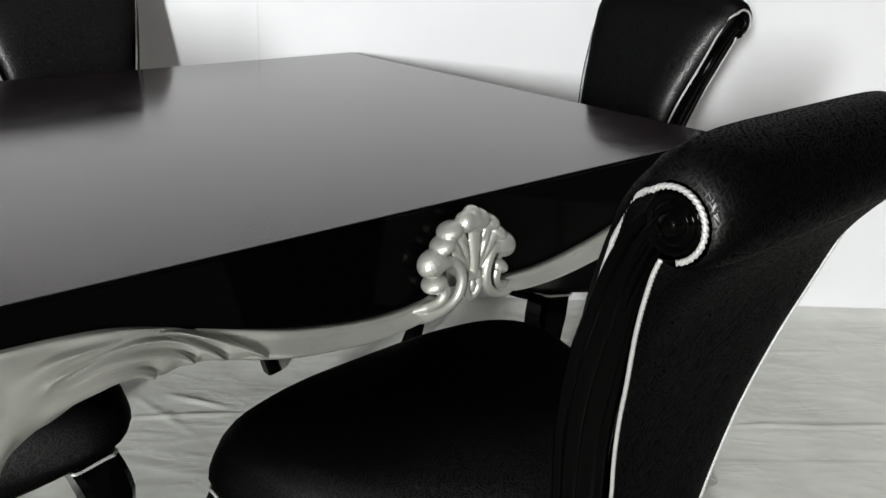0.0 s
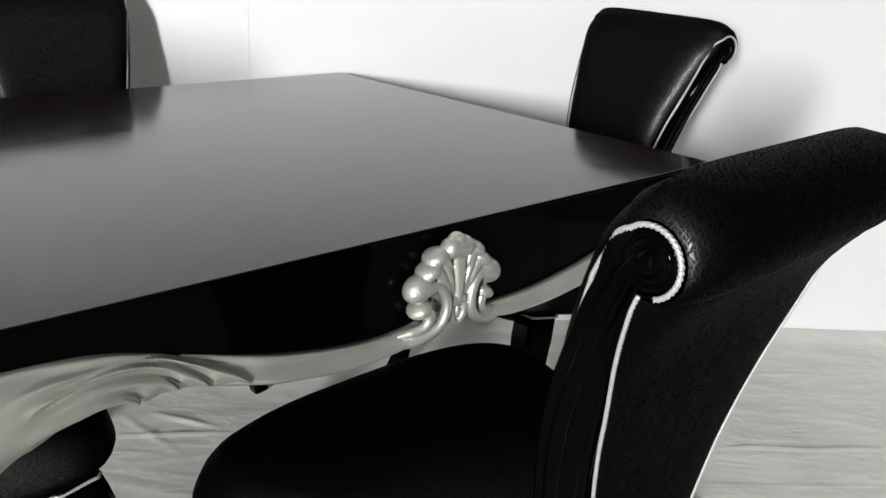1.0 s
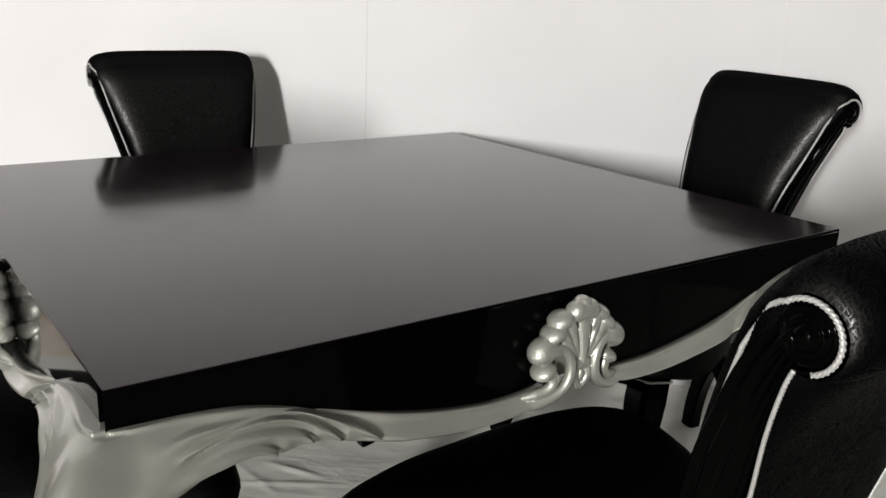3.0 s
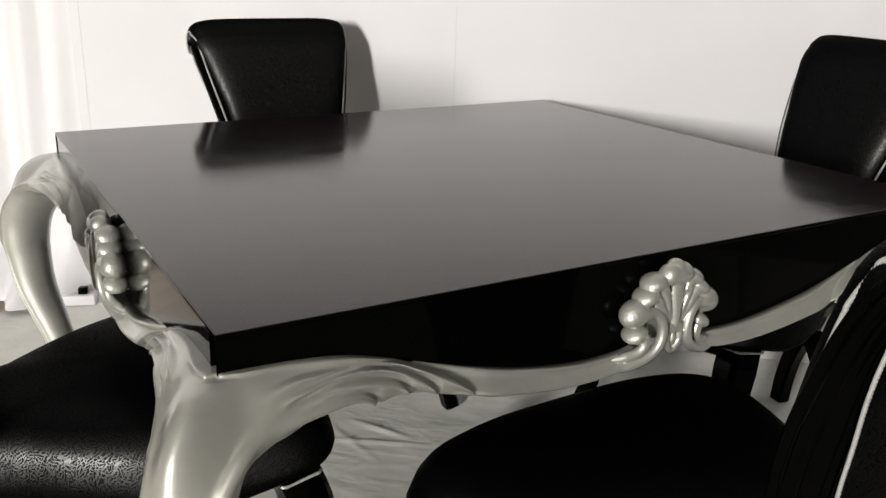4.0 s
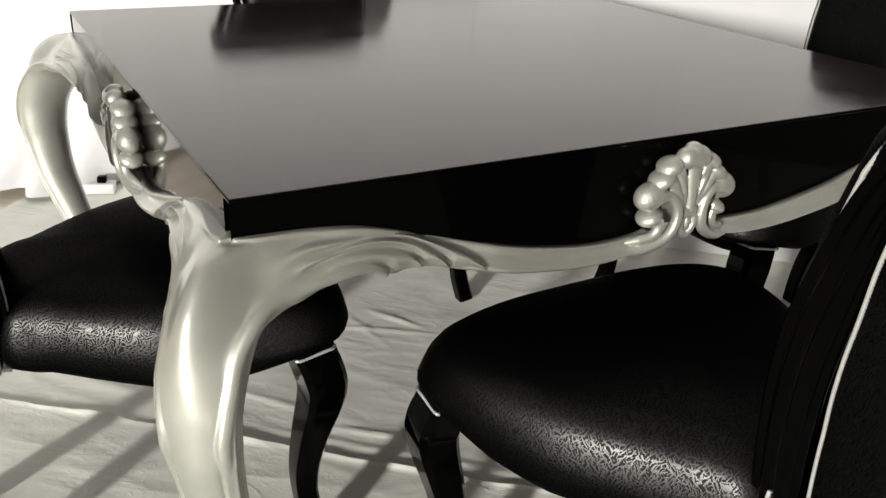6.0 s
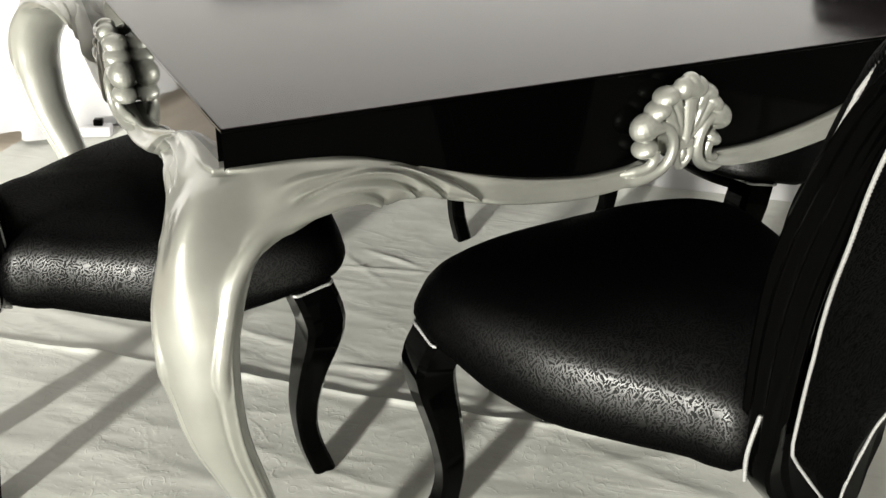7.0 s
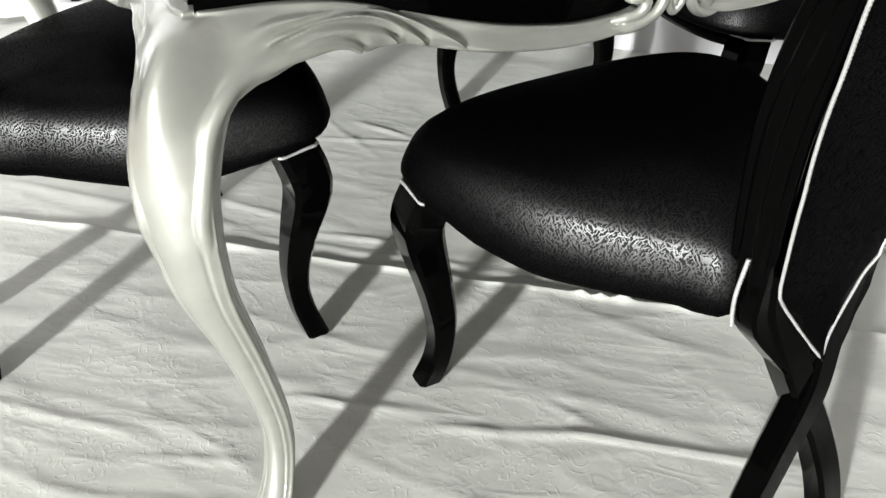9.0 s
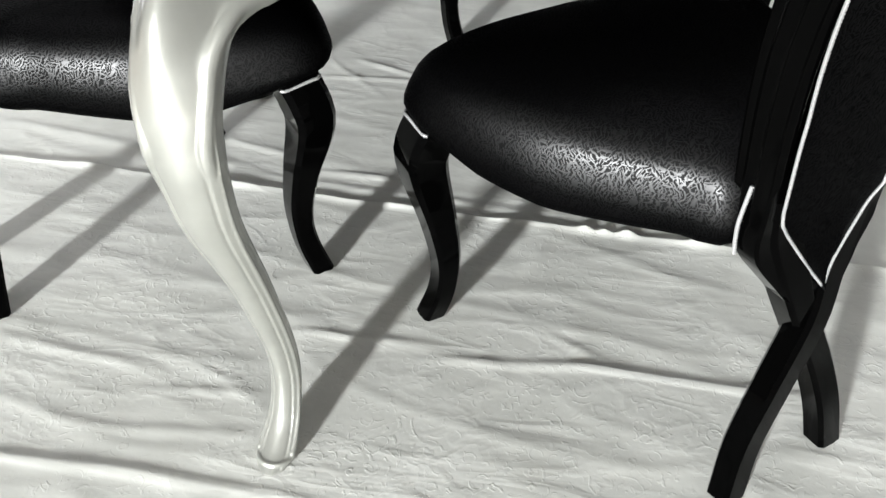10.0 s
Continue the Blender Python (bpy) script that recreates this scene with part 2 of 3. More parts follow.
def box(bm, lo, hi, bevel=0.0):
    c = [(a + b) / 2 for a, b in zip(lo, hi)]
    s = [b - a for a, b in zip(lo, hi)]
    r = bmesh.ops.create_cube(bm, size=1.0, matrix=Matrix.Translation(c) @ Matrix.Diagonal((*s, 1)))
    if bevel:
        edges = list({e for v in r["verts"] for e in v.link_edges})
        bmesh.ops.bevel(bm, geom=edges, offset=bevel, segments=2, affect="EDGES", profile=0.5)


def melt_mesh(ob, spots, rounds):
    """Turn a carved body into a plain mesh, its surface eased round the spots: (x, y, z, reach, height)."""
    old = ob.data
    me = bpy.data.meshes.new_from_object(ob.evaluated_get(bpy.context.evaluated_depsgraph_get()))
    ob.modifiers.clear()
    ob.data = me
    bpy.data.meshes.remove(old)
    n = len(me.vertices)
    co = np.empty(n * 3)
    me.vertices.foreach_get("co", co)
    co = co.reshape(n, 3)
    ends = np.empty(len(me.edges) * 2, dtype=np.int64)
    me.edges.foreach_get("vertices", ends)
    a, b = ends[0::2], ends[1::2]
    count = np.maximum(1, np.bincount(a, minlength=n) + np.bincount(b, minlength=n))[:, None]
    share = np.zeros(n)
    for x, y, z, reach, height in spots:
        share = np.maximum(share, np.exp(-((co[:, 0] - x) ** 2 + (co[:, 1] - y) ** 2) / reach ** 2 - ((co[:, 2] - z) / height) ** 2))
    share = (0.8 * np.clip(share * 1.4 - 0.1, 0, 1))[:, None]
    for _ in range(rounds):
        total = np.stack([np.bincount(a, co[b, k], n) + np.bincount(b, co[a, k], n) for k in range(3)], axis=1)
        co = co + share * (total / count - co)
    me.vertices.foreach_set("co", co.ravel())
    for p in me.polygons:
        p.use_smooth = True
    me.update()


def carve(ob, voxel, passes=6):
    """Melt joined forms into one carved body."""
    r = ob.modifiers.new("melt", "REMESH")
    r.mode, r.voxel_size, r.use_smooth_shade = "VOXEL", voxel, True
    s = ob.modifiers.new("soften", "SMOOTH")
    s.factor, s.iterations = 0.5, passes


# ---- the room ----
ROOM = Matrix.Rotation(radians(ROOM_TURN), 4, "Z")


def wall(name, lo, hi, mat=WALL, label="", hole=None, along=0):
    """A thick wall in the room's axes; hole: (from, to, low, high) along it."""
    bm = bmesh.new()
    if hole is None:
        box(bm, lo, hi)
    else:
        a, b, c, d = hole
        ax = along
        for l0, l1, z0, z1 in ((lo[ax], a, lo[2], hi[2]), (b, hi[ax], lo[2], hi[2]), (a, b, lo[2], c), (a, b, d, hi[2])):
            l, h = list(lo), list(hi)
            l[ax], h[ax], l[2], h[2] = l0, l1, z0, z1
            box(bm, l, h)
    ob = part(name, bm, mat, label=label, smooth=False)
    ob.matrix_world = ROOM
    return tagged(ob, label, "wall", kind="structure")


# unseen walls and ceiling, added dark grey to keep bounced light and reflections low
wall("wall_front", (LEFT - 0.1, FRONT - 0.15, 0), (RIGHT + 0.1, FRONT, HIGH), DIM, label="unseen dark grey wall with one narrow window, limits bounced light", hole=(WINDOW_A - 0.30, WINDOW_A + 0.30, WINDOW_Z - 1.0, WINDOW_Z + 1.0))
wall("wall_east", (RIGHT, FRONT, 0), (RIGHT + 0.1, BACK, HIGH), DIM, label="unseen dark grey side wall, limits bounced light")
wall("wall_west", (LEFT - 0.1, FRONT, 0), (LEFT, BACK, HIGH), DIM, label="unseen dark grey side wall beyond the drape, limits bounced light")
wall("ceiling", (LEFT - 0.1, FRONT - 0.15, HIGH), (RIGHT + 0.1, BACK + 0.1, HIGH + 0.1), DIM, label="unseen dark grey ceiling, limits bounced light")
back = tagged(new("wall_north"), "smooth white wall of tall joined panels", "wall", kind="structure")
back.matrix_world = ROOM
SEAMS = [LEFT, -1.26, -0.066, 1.10, 2.28, RIGHT]
for a, b in zip(SEAMS, SEAMS[1:]):
    bm = bmesh.new()
    box(bm, (a + 0.0003, BACK, 0), (b - 0.0003, BACK + 0.05, HIGH), 0.0006)
    part("panel", bm, WALL, back, smooth=False)
for a in SEAMS[1:-1]:
    bm = bmesh.new()
    box(bm, (a - 0.005, BACK - 0.0012, 0), (a + 0.005, BACK + 0.004, HIGH), 0.0004)
    part("joint_strip", bm, WALL, back, smooth=False)
bm = bmesh.new()
box(bm, (LEFT, BACK + 0.05, 0), (RIGHT, BACK + 0.1, HIGH))
part("backing", bm, WALL, back, smooth=False)
wall("floor", (LEFT - 0.1, FRONT - 0.15, -0.12), (RIGHT + 0.1, BACK + 0.1, -0.012), mat=BOARDS, label="bare beige floor under white dust sheets")


# ---- chairs ----
def knots(*pairs):
    xs, ys = zip(*pairs)
    return lambda v: float(np.interp(v, xs, ys))


half = knots((0.30, 0.048), (0.345, 0.064), (0.378, 0.092), (0.42, 0.106), (0.50, 0.119), (0.60, 0.143), (0.65, 0.155), (0.72, 0.171), (0.80, 0.190), (0.86, 0.204), (0.91, 0.214), (1.0, 0.216))
EYE_Y, EYE_Z, ROLL_R = -0.306, 0.915, 0.0265
FRONT_EDGE = [(-0.172, 0.345), (-0.166, 0.42), (-0.166, 0.50), (-0.176, 0.60), (-0.190, 0.68), (-0.210, 0.75), (-0.238, 0.82), (-0.264, 0.876), (-0.282, 0.915), (-0.296, 0.937)]
REAR_EDGE = [(-0.292, 0.884), (-0.272, 0.825), (-0.252, 0.75), (-0.234, 0.68), (-0.219, 0.60), (-0.207, 0.50), (-0.202, 0.41), (-0.213, 0.35)]
ROLL = [(EYE_Y + ROLL_R * math.cos(radians(a)), EYE_Z + ROLL_R * math.sin(radians(a))) for a in range(70, 301, 15)]


def leg_section(wx, wy):
    c = 0.28
    return [(-wx, -wy + c * wy), (-wx + c * wx, -wy), (wx - c * wx, -wy), (wx, -wy + c * wy), (wx, wy - c * wy), (wx - c * wx, wy), (-wx + c * wx, wy), (-wx, wy - c * wy)]


def dining_chair():
    ch = tagged(new("dining_chair"), "black velour dining chair with scrolled back and silver cord", "chair", "chairs round the table")
    # seat cushion: fan-shaped, wide in front, rounded sides
    outline = [(0.0, 0.354), (0.14, 0.350), (0.25, 0.326), (0.305, 0.284), (0.318, 0.229), (0.298, 0.139), (0.255, 0.034), (0.195, -0.056), (0.145, -0.121), (0.114, -0.172), (0.0, -0.174)]
    half_pts = spline(outline, 40)
    ring = [(x, y) for x, y in half_pts] + [(-x, y) for x, y in half_pts[-2:0:-1]]
    layers = [(0.372, 0.91), (0.382, 0.96), (0.396, 0.99), (0.412, 1.0), (0.428, 0.992), (0.442, 0.979), (0.455, 0.962), (0.467, 0.937), (0.478, 0.895), (0.488, 0.82), (0.497, 0.69), (0.505, 0.49), (0.510, 0.27), (0.512, 0.09)]
    bm = bmesh.new()
    rows = []
    for z, k in layers:
        row = []
        for x, y in ring:
            dip = 0.018 * max(0.0, 1 - abs(y - 0.03) / 0.22) if z < 0.41 and abs(x) > 0.1 else 0.0
            rise = 0.024 * max(0.0, min(1.0, (y - 0.12) / 0.12)) * max(0.0, (0.43 - z) / 0.06) if z < 0.43 else 0.0
            row.append((x * k, 0.08 + (y - 0.08) * k, z - dip + rise))
        rows.append(row)
    grid(bm, rows, close_u=True, caps=True)
    cushion = part("seat", bm, HIDE, ch, "black textured velour cushion, fan-shaped")
    bm = bmesh.new()
    grid(bm, [[(x * 0.76, 0.08 + (y - 0.08) * 0.76, z) for x, y in ring] for z in (0.352, 0.374)], close_u=True, caps=True)
    part("seat_frame", bm, BLACK, ch)
    # front legs
    for s in (-1, 1):
        path = spline([(s * 0.270, 0.232, 0.425), (s * 0.287, 0.256, 0.355), (s * 0.288, 0.260, 0.31), (s * 0.271, 0.244, 0.22), (s * 0.260, 0.236, 0.14), (s * 0.262, 0.242, 0.07), (s * 0.273, 0.262, 0.0)], 28)
        wid = knots((0, 0.033), (0.2, 0.0345), (0.33, 0.0305), (0.5, 0.0245), (0.75, 0.0185), (1, 0.0195))
        bm = bmesh.new()
        sweep(bm, path, lambda k, f: leg_section(wid(f), wid(f)), up=(0, 1, 0))
        front_leg = part("front_leg", bm, BLACK, ch, crisp=28)
        bm = bmesh.new()
        ring_cord = [(s * (0.2770 + 0.0345 * max(-1.0, min(1.0, 1.27 * math.cos(radians(g))))), 0.2420 + 0.0345 * max(-1.0, min(1.0, 1.27 * math.sin(radians(g)))), 0.397 + 0.004 * math.sin(radians(2 * g))) for g in range(-46, 137, 7)]
        cord(bm, ring_cord, 0.0026)
        part("leg_cord", bm, CORD, front_leg, "silver-white twisted cord")
    # rear legs, crossing under the back
    for s in (-1, 1):
        path = spline([(s * 0.076, -0.186, 0.47), (s * 0.060, -0.189, 0.40), (s * 0.032, -0.206, 0.325), (s * 0.004, -0.222 - 0.004 * s, 0.262), (-s * 0.045, -0.236 - 0.004 * s, 0.17), (-s * 0.078, -0.248, 0.085), (-s * 0.099, -0.262, 0.0)], 30)
        bm = bmesh.new()
        sweep(bm, path, lambda k, f: leg_section(0.0215 + 0.008 * max(0.0, 1 - f / 0.42), 0.0185 + 0.003 * (1 - f)), up=(0, 1, 0))
        part("rear_leg", bm, BLACK, ch, crisp=28)
    # side frames with grooved outer faces, ending in a scroll
    def proud(z):
        return 0.014 * min(1.0, max(0.0, (0.935 - z) / 0.045))
    front = spline([(y + proud(z), z) for y, z in FRONT_EDGE] + ROLL[:3], 40)
    rear = spline(list(reversed(REAR_EDGE)), 40)
    for s in (-1, 1):
        bm = bmesh.new()
        rows = []
        for k in range(40):
            (fy, fz), (ry, rz) = front[k], rear[k]
            row = []
            for i in range(17):
                g = i / 16
                y, z = fy + (ry - fy) * g, fz + (rz - fz) * g
                w = half(z)
                relief = 0.0035 * math.cos(g * 3 * 2 * math.pi) + 0.006 * math.sin(g * math.pi)
                row.append((s * (w + relief - 0.004), y, z))
            for g in (0.95, 0.5, 0.05):
                y, z = fy + (ry - fy) * g, fz + (rz - fz) * g
                row.append((s * (half(z) - 0.03), y, z))
            rows.append(row)
        grid(bm, rows, close_u=True, caps=True)
        frame_part = part("side_frame", bm, BLACK, ch)
        # the scroll: a disc whose face winds in as a spiral
        bm = bmesh.new()
        prof = [(0.0265, -0.05), (0.0265, -0.003), (0.025, 0.001), (0.0215, 0.0015), (0.0195, -0.001), (0.0185, -0.001), (0.0165, 0.003), (0.014, 0.004), (0.0122, 0.001), (0.011, 0.001), (0.0095, 0.005), (0.006, 0.008), (0.0, 0.009)]
        rows = []
        for i in range(36):
            a = 2 * math.pi * i / 36
            rows.append([(s * (0.2135 + h), EYE_Y + (r * (0.94 + 0.06 * i / 36)) * math.cos(a * s), EYE_Z + (r * (0.94 + 0.06 * i / 36)) * math.sin(a * s)) for r, h in prof])
        grid(bm, rows, close_v=True)
        bmesh.ops.remove_doubles(bm, verts=bm.verts, dist=1e-5)
        part("scroll", bm, BLACK, frame_part)
        bm = bmesh.new()
        # one cord: up the front edge, over the scroll and round under it
        edge = spline(FRONT_EDGE[1:-3] + [(-0.262, 0.885)], 60)
        run = [(s * (half(z) - 0.009), y + proud(z) + 0.0005, z) for y, z in edge]
        run += [(s * (half(0.91) + off), EYE_Y + r * math.cos(radians(a)), EYE_Z + r * math.sin(radians(a))) for a, off, r in [(14, -0.006, 0.038), (25, -0.003, 0.035), (38, 0.0, 0.032)] + [(a, 0.002, 0.0292) for a in range(50, 252, 10)]]
        cord(bm, run, 0.0025)
        part("side_cord", bm, CORD, frame_part, "silver-white twisted cord")
        bm = bmesh.new()
        cord(bm, [(s * 0.110, -0.176, 0.378), (s * 0.114, -0.175, 0.40), (s * 0.118, -0.176, 0.43), (s * 0.118, -0.180, 0.480)], 0.0027)
        part("seat_cord", bm, CORD, cushion, "silver-white twisted cord")
    # backrest: padded front that rolls over the top
    prof = spline(FRONT_EDGE[1:] + [(EYE_Y + 0.031 * math.cos(radians(a)), EYE_Z + 0.031 * math.sin(radians(a))) for a in range(66, 291, 14)], 60)
    nrm = np.gradient(prof, axis=0)
    nrm = np.stack([nrm[:, 1], -nrm[:, 0]], axis=1)
    nrm /= np.linalg.norm(nrm, axis=1)[:, None]
    bm = bmesh.new()
    rows = []
    for step, ((y, z), (ny, nz)) in enumerate(zip(prof, nrm)):
        row = []
        fade = 1.0 - 0.85 * min(1.0, max(0.0, (step - 43) / 15))
        for i in range(37):
            u = math.sin(math.pi / 2 * (-1 + 2 * i / 36))
            pad = 0.003 + 0.046 * math.sqrt(max(0.0, 1 - abs(u) ** 6.5)) * (0.55 + 0.45 * min(1.0, max(0.0, (z - 0.55) / 0.3))) * fade
            yy, zz = y + ny * pad, z + nz * pad
            row.append(((half(z) - 0.016 * min(1.0, max(0.0, (0.93 - z) / 0.05)) * min(1.0, max(0.0, (46 - step) / 16))) * u, yy, zz))
        rows.append(row)
    grid(bm, rows)
    part("backrest", bm, HIDE, ch, "black textured velour padding, rolled over the top")
    # rear panel: tapers to a point
    bm = bmesh.new()
    rows = []
    pts = spline(REAR_EDGE + [(-0.229, 0.318)], 48)
    width = knots((0.318, 0.0005), (0.324, 0.002), (0.434, 0.087), (0.50, 0.101), (0.59, 0.122), (0.65, 0.141), (0.73, 0.166), (0.80, 0.190), (0.87, 0.211))
    for y, z in pts:
        flare = min(1.0, max(0.0, (z - 0.75) / 0.13)) ** 2
        rows.append([(width(z) * u, y - 0.006 - 0.004 * (1 - u ** 4) - 0.036 * flare * (1 - abs(u) ** 9), z) for u in np.linspace(-1, 1, 25)])
    grid(bm, rows)
    rear_panel = part("rear_panel", bm, HIDE, ch, "black textured velour panel tapering to a point")
    bm = bmesh.new()
    side = [(width(z), y - 0.007, z) for y, z in pts if z > 0.440]
    low = [(0.087 * f, float(np.interp(0.322 + 0.112 * f, [0.318, 0.35, 0.41, 0.50], [-0.235, -0.221, -0.210, -0.214])), 0.322 + 0.112 * f) for f in (1.0, 0.97, 0.8, 0.6, 0.4, 0.2, 0.03, 0.0)]
    path = side + low
    cord(bm, path + [(-x, y, z) for x, y, z in path[-2::-1]])
    part("rear_cord", bm, CORD, rear_panel, "silver-white twisted cord")
    # wooden shield behind the panel, narrowing to where the rear legs cross
    bm = bmesh.new()
    rows = []
    for z in np.linspace(0.268, 0.60, 22):
        yb = float(np.interp(z, [0.268, 0.32, 0.35, 0.40, 0.50, 0.60], [-0.232, -0.226, -0.214, -0.203, -0.205, -0.214]))
        w = knots((0.268, 0.022), (0.285, 0.030), (0.33, 0.066), (0.375, 0.103), (0.40, 0.110), (0.46, 0.112), (0.60, 0.136))(z)
        rows.append([(-w + 0.004, yb, z), (w - 0.004, yb, z), (w, yb + 0.004, z), (w, yb + 0.036, z), (-w, yb + 0.036, z), (-w, yb + 0.004, z)])
    grid(bm, rows, close_u=True, caps=True)
    part("back_board", bm, BLACK, ch, crisp=25)
    return ch


chair = dining_chair()
chair.matrix_world = pose(0.596, -0.164, 0, 0, 0, 1.3)
copy_thing(chair, pose(1.436, 0.514, 0, 0, 0, 80.8) @ Matrix.Scale(1.012, 4))
copy_thing(chair, pose(0.603, 1.220, 0, 0, 0, 180.0))
copy_thing(chair, pose(-0.072, 0.552, 0, 0, 0, -87.5))


# ---- the table ----
WIDE, DEEP, TALL = 1.285, 1.177, 0.77
table = tagged(new("dining_table"), "black lacquered dining table with carved silver legs and rails", "table")
table.location = (WIDE / 2, DEEP / 2, 0)

bm = bmesh.new()
box(bm, (-WIDE / 2, -DEEP / 2, TALL - 0.006), (WIDE / 2, DEEP / 2, TALL), 0.0018)
for f in bm.faces:
    f.normal_update()
    f.material_index = 0 if f.normal.z > 0.9 else 1
part("tabletop", bm, TOP, table, "dark satin lacquered top", smooth=False).data.materials.append(BLACK)

EDGE = [(0.0, 0.723), (0.086, 0.719), (0.15, 0.711), (0.22, 0.691), (0.30, 0.666), (0.38, 0.646), (0.47, 0.633), (0.547, 0.634), (0.575, 0.640), (0.633, 0.650)]
LOW = [(0.19, 0.672), (0.245, 0.650), (0.30, 0.636), (0.374, 0.622), (0.463, 0.612), (0.538, 0.613), (0.575, 0.622), (0.592, 0.638)]


MIDDLE = {0: -0.020, 1: 0.0, 2: 0.0, 3: 0.048}     # how far a side's crest stands off its middle


def side_turn(k):
    """Local frame of side k: x along it from its middle, y inwards, at its outer face."""
    far = DEEP / 2 if k % 2 == 0 else WIDE / 2
    return Matrix.Rotation(radians(90 * k), 4, "Z") @ Matrix.Translation((0, -far, 0)), (WIDE if k % 2 == 0 else DEEP)


def along(k, x, side):
    """Place along side k of a point x from its corner (0 to 0.6325 is the half); side: -1 or 1."""
    length = WIDE if k % 2 == 0 else DEEP
    reach = length / 2 - side * MIDDLE[k]
    straight = 0.345            # the bracket keeps its size
    d = x if x < straight else straight + (x - straight) * (reach - straight) / (0.6325 - straight)
    return side * (length / 2 - d)


def apron(k):
    m, length = side_turn(k)
    pts = spline(EDGE, 40)
    xs = [(along(k, x, -1), z) for x, z in pts] + [(along(k, x, 1), z) for x, z in pts[-2::-1]]
    bm = bmesh.new()
    inset = 0.0 if k % 2 == 0 else 0.022
    xs = [(max(-length / 2 + inset, min(length / 2 - inset, x)), z) for x, z in xs]
    front_low = [bm.verts.new(m @ Vector((x, 0.0006, z))) for x, z in xs]
    front_top = [bm.verts.new(m @ Vector((x, 0.0006, TALL - 0.006))) for x, z in xs]
    rear_low = [bm.verts.new(m @ Vector((x, 0.022, z))) for x, z in xs]
    rear_top = [bm.verts.new(m @ Vector((x, 0.022, TALL - 0.006))) for x, z in xs]
    for i in range(len(xs) - 1):
        if xs[i + 1][0] - xs[i][0] < 1e-6:
            continue
        bm.faces.new((front_low[i], front_low[i + 1], front_top[i + 1], front_top[i]))
        bm.faces.new((rear_low[i + 1], rear_low[i], rear_top[i], rear_top[i + 1]))
        bm.faces.new((front_low[i + 1], front_low[i], rear_low[i], rear_low[i + 1]))
    bm.verts.ensure_lookup_table()
    part("apron", bm, BLACK, table, smooth=False)


def rail(k):
    """The coved silver moulding under the apron, from bracket to crest on both halves."""
    m, length = side_turn(k)
    for side in (-1, 1):
        hi, lo = spline([(0.19, 0.701)] + [p for p in EDGE if p[0] >= 0.2 and p[0] < 0.6], 40), spline(LOW, 40)
        bm = bmesh.new()
        rows = []
        for (x1, z1), (x0, z0) in zip(hi, lo):
            x = along(k, (x1 + x0) / 2, side)
            h = z1 + 0.003 - z0
            prof = [(0.012, 0.0), (-0.020, 0.0), (-0.024, 0.12), (-0.022, 0.26), (-0.016, 0.42), (-0.011, 0.62), (-0.010, 0.8), (-0.013, 0.93), (-0.010, 1.0), (0.001, 1.0)]
            ease = min(1.0, max(0, len(rows) - 1) * 0.075)
            rows.append([m @ Vector((x, y * ease + 0.004 * (1 - ease), z0 + h * g)) for y, g in prof])
        if side > 0:
            rows.reverse()
        grid(bm, rows, close_u=True, caps=True)
        part("rail", bm, SILVER, table, "coved silver moulding")


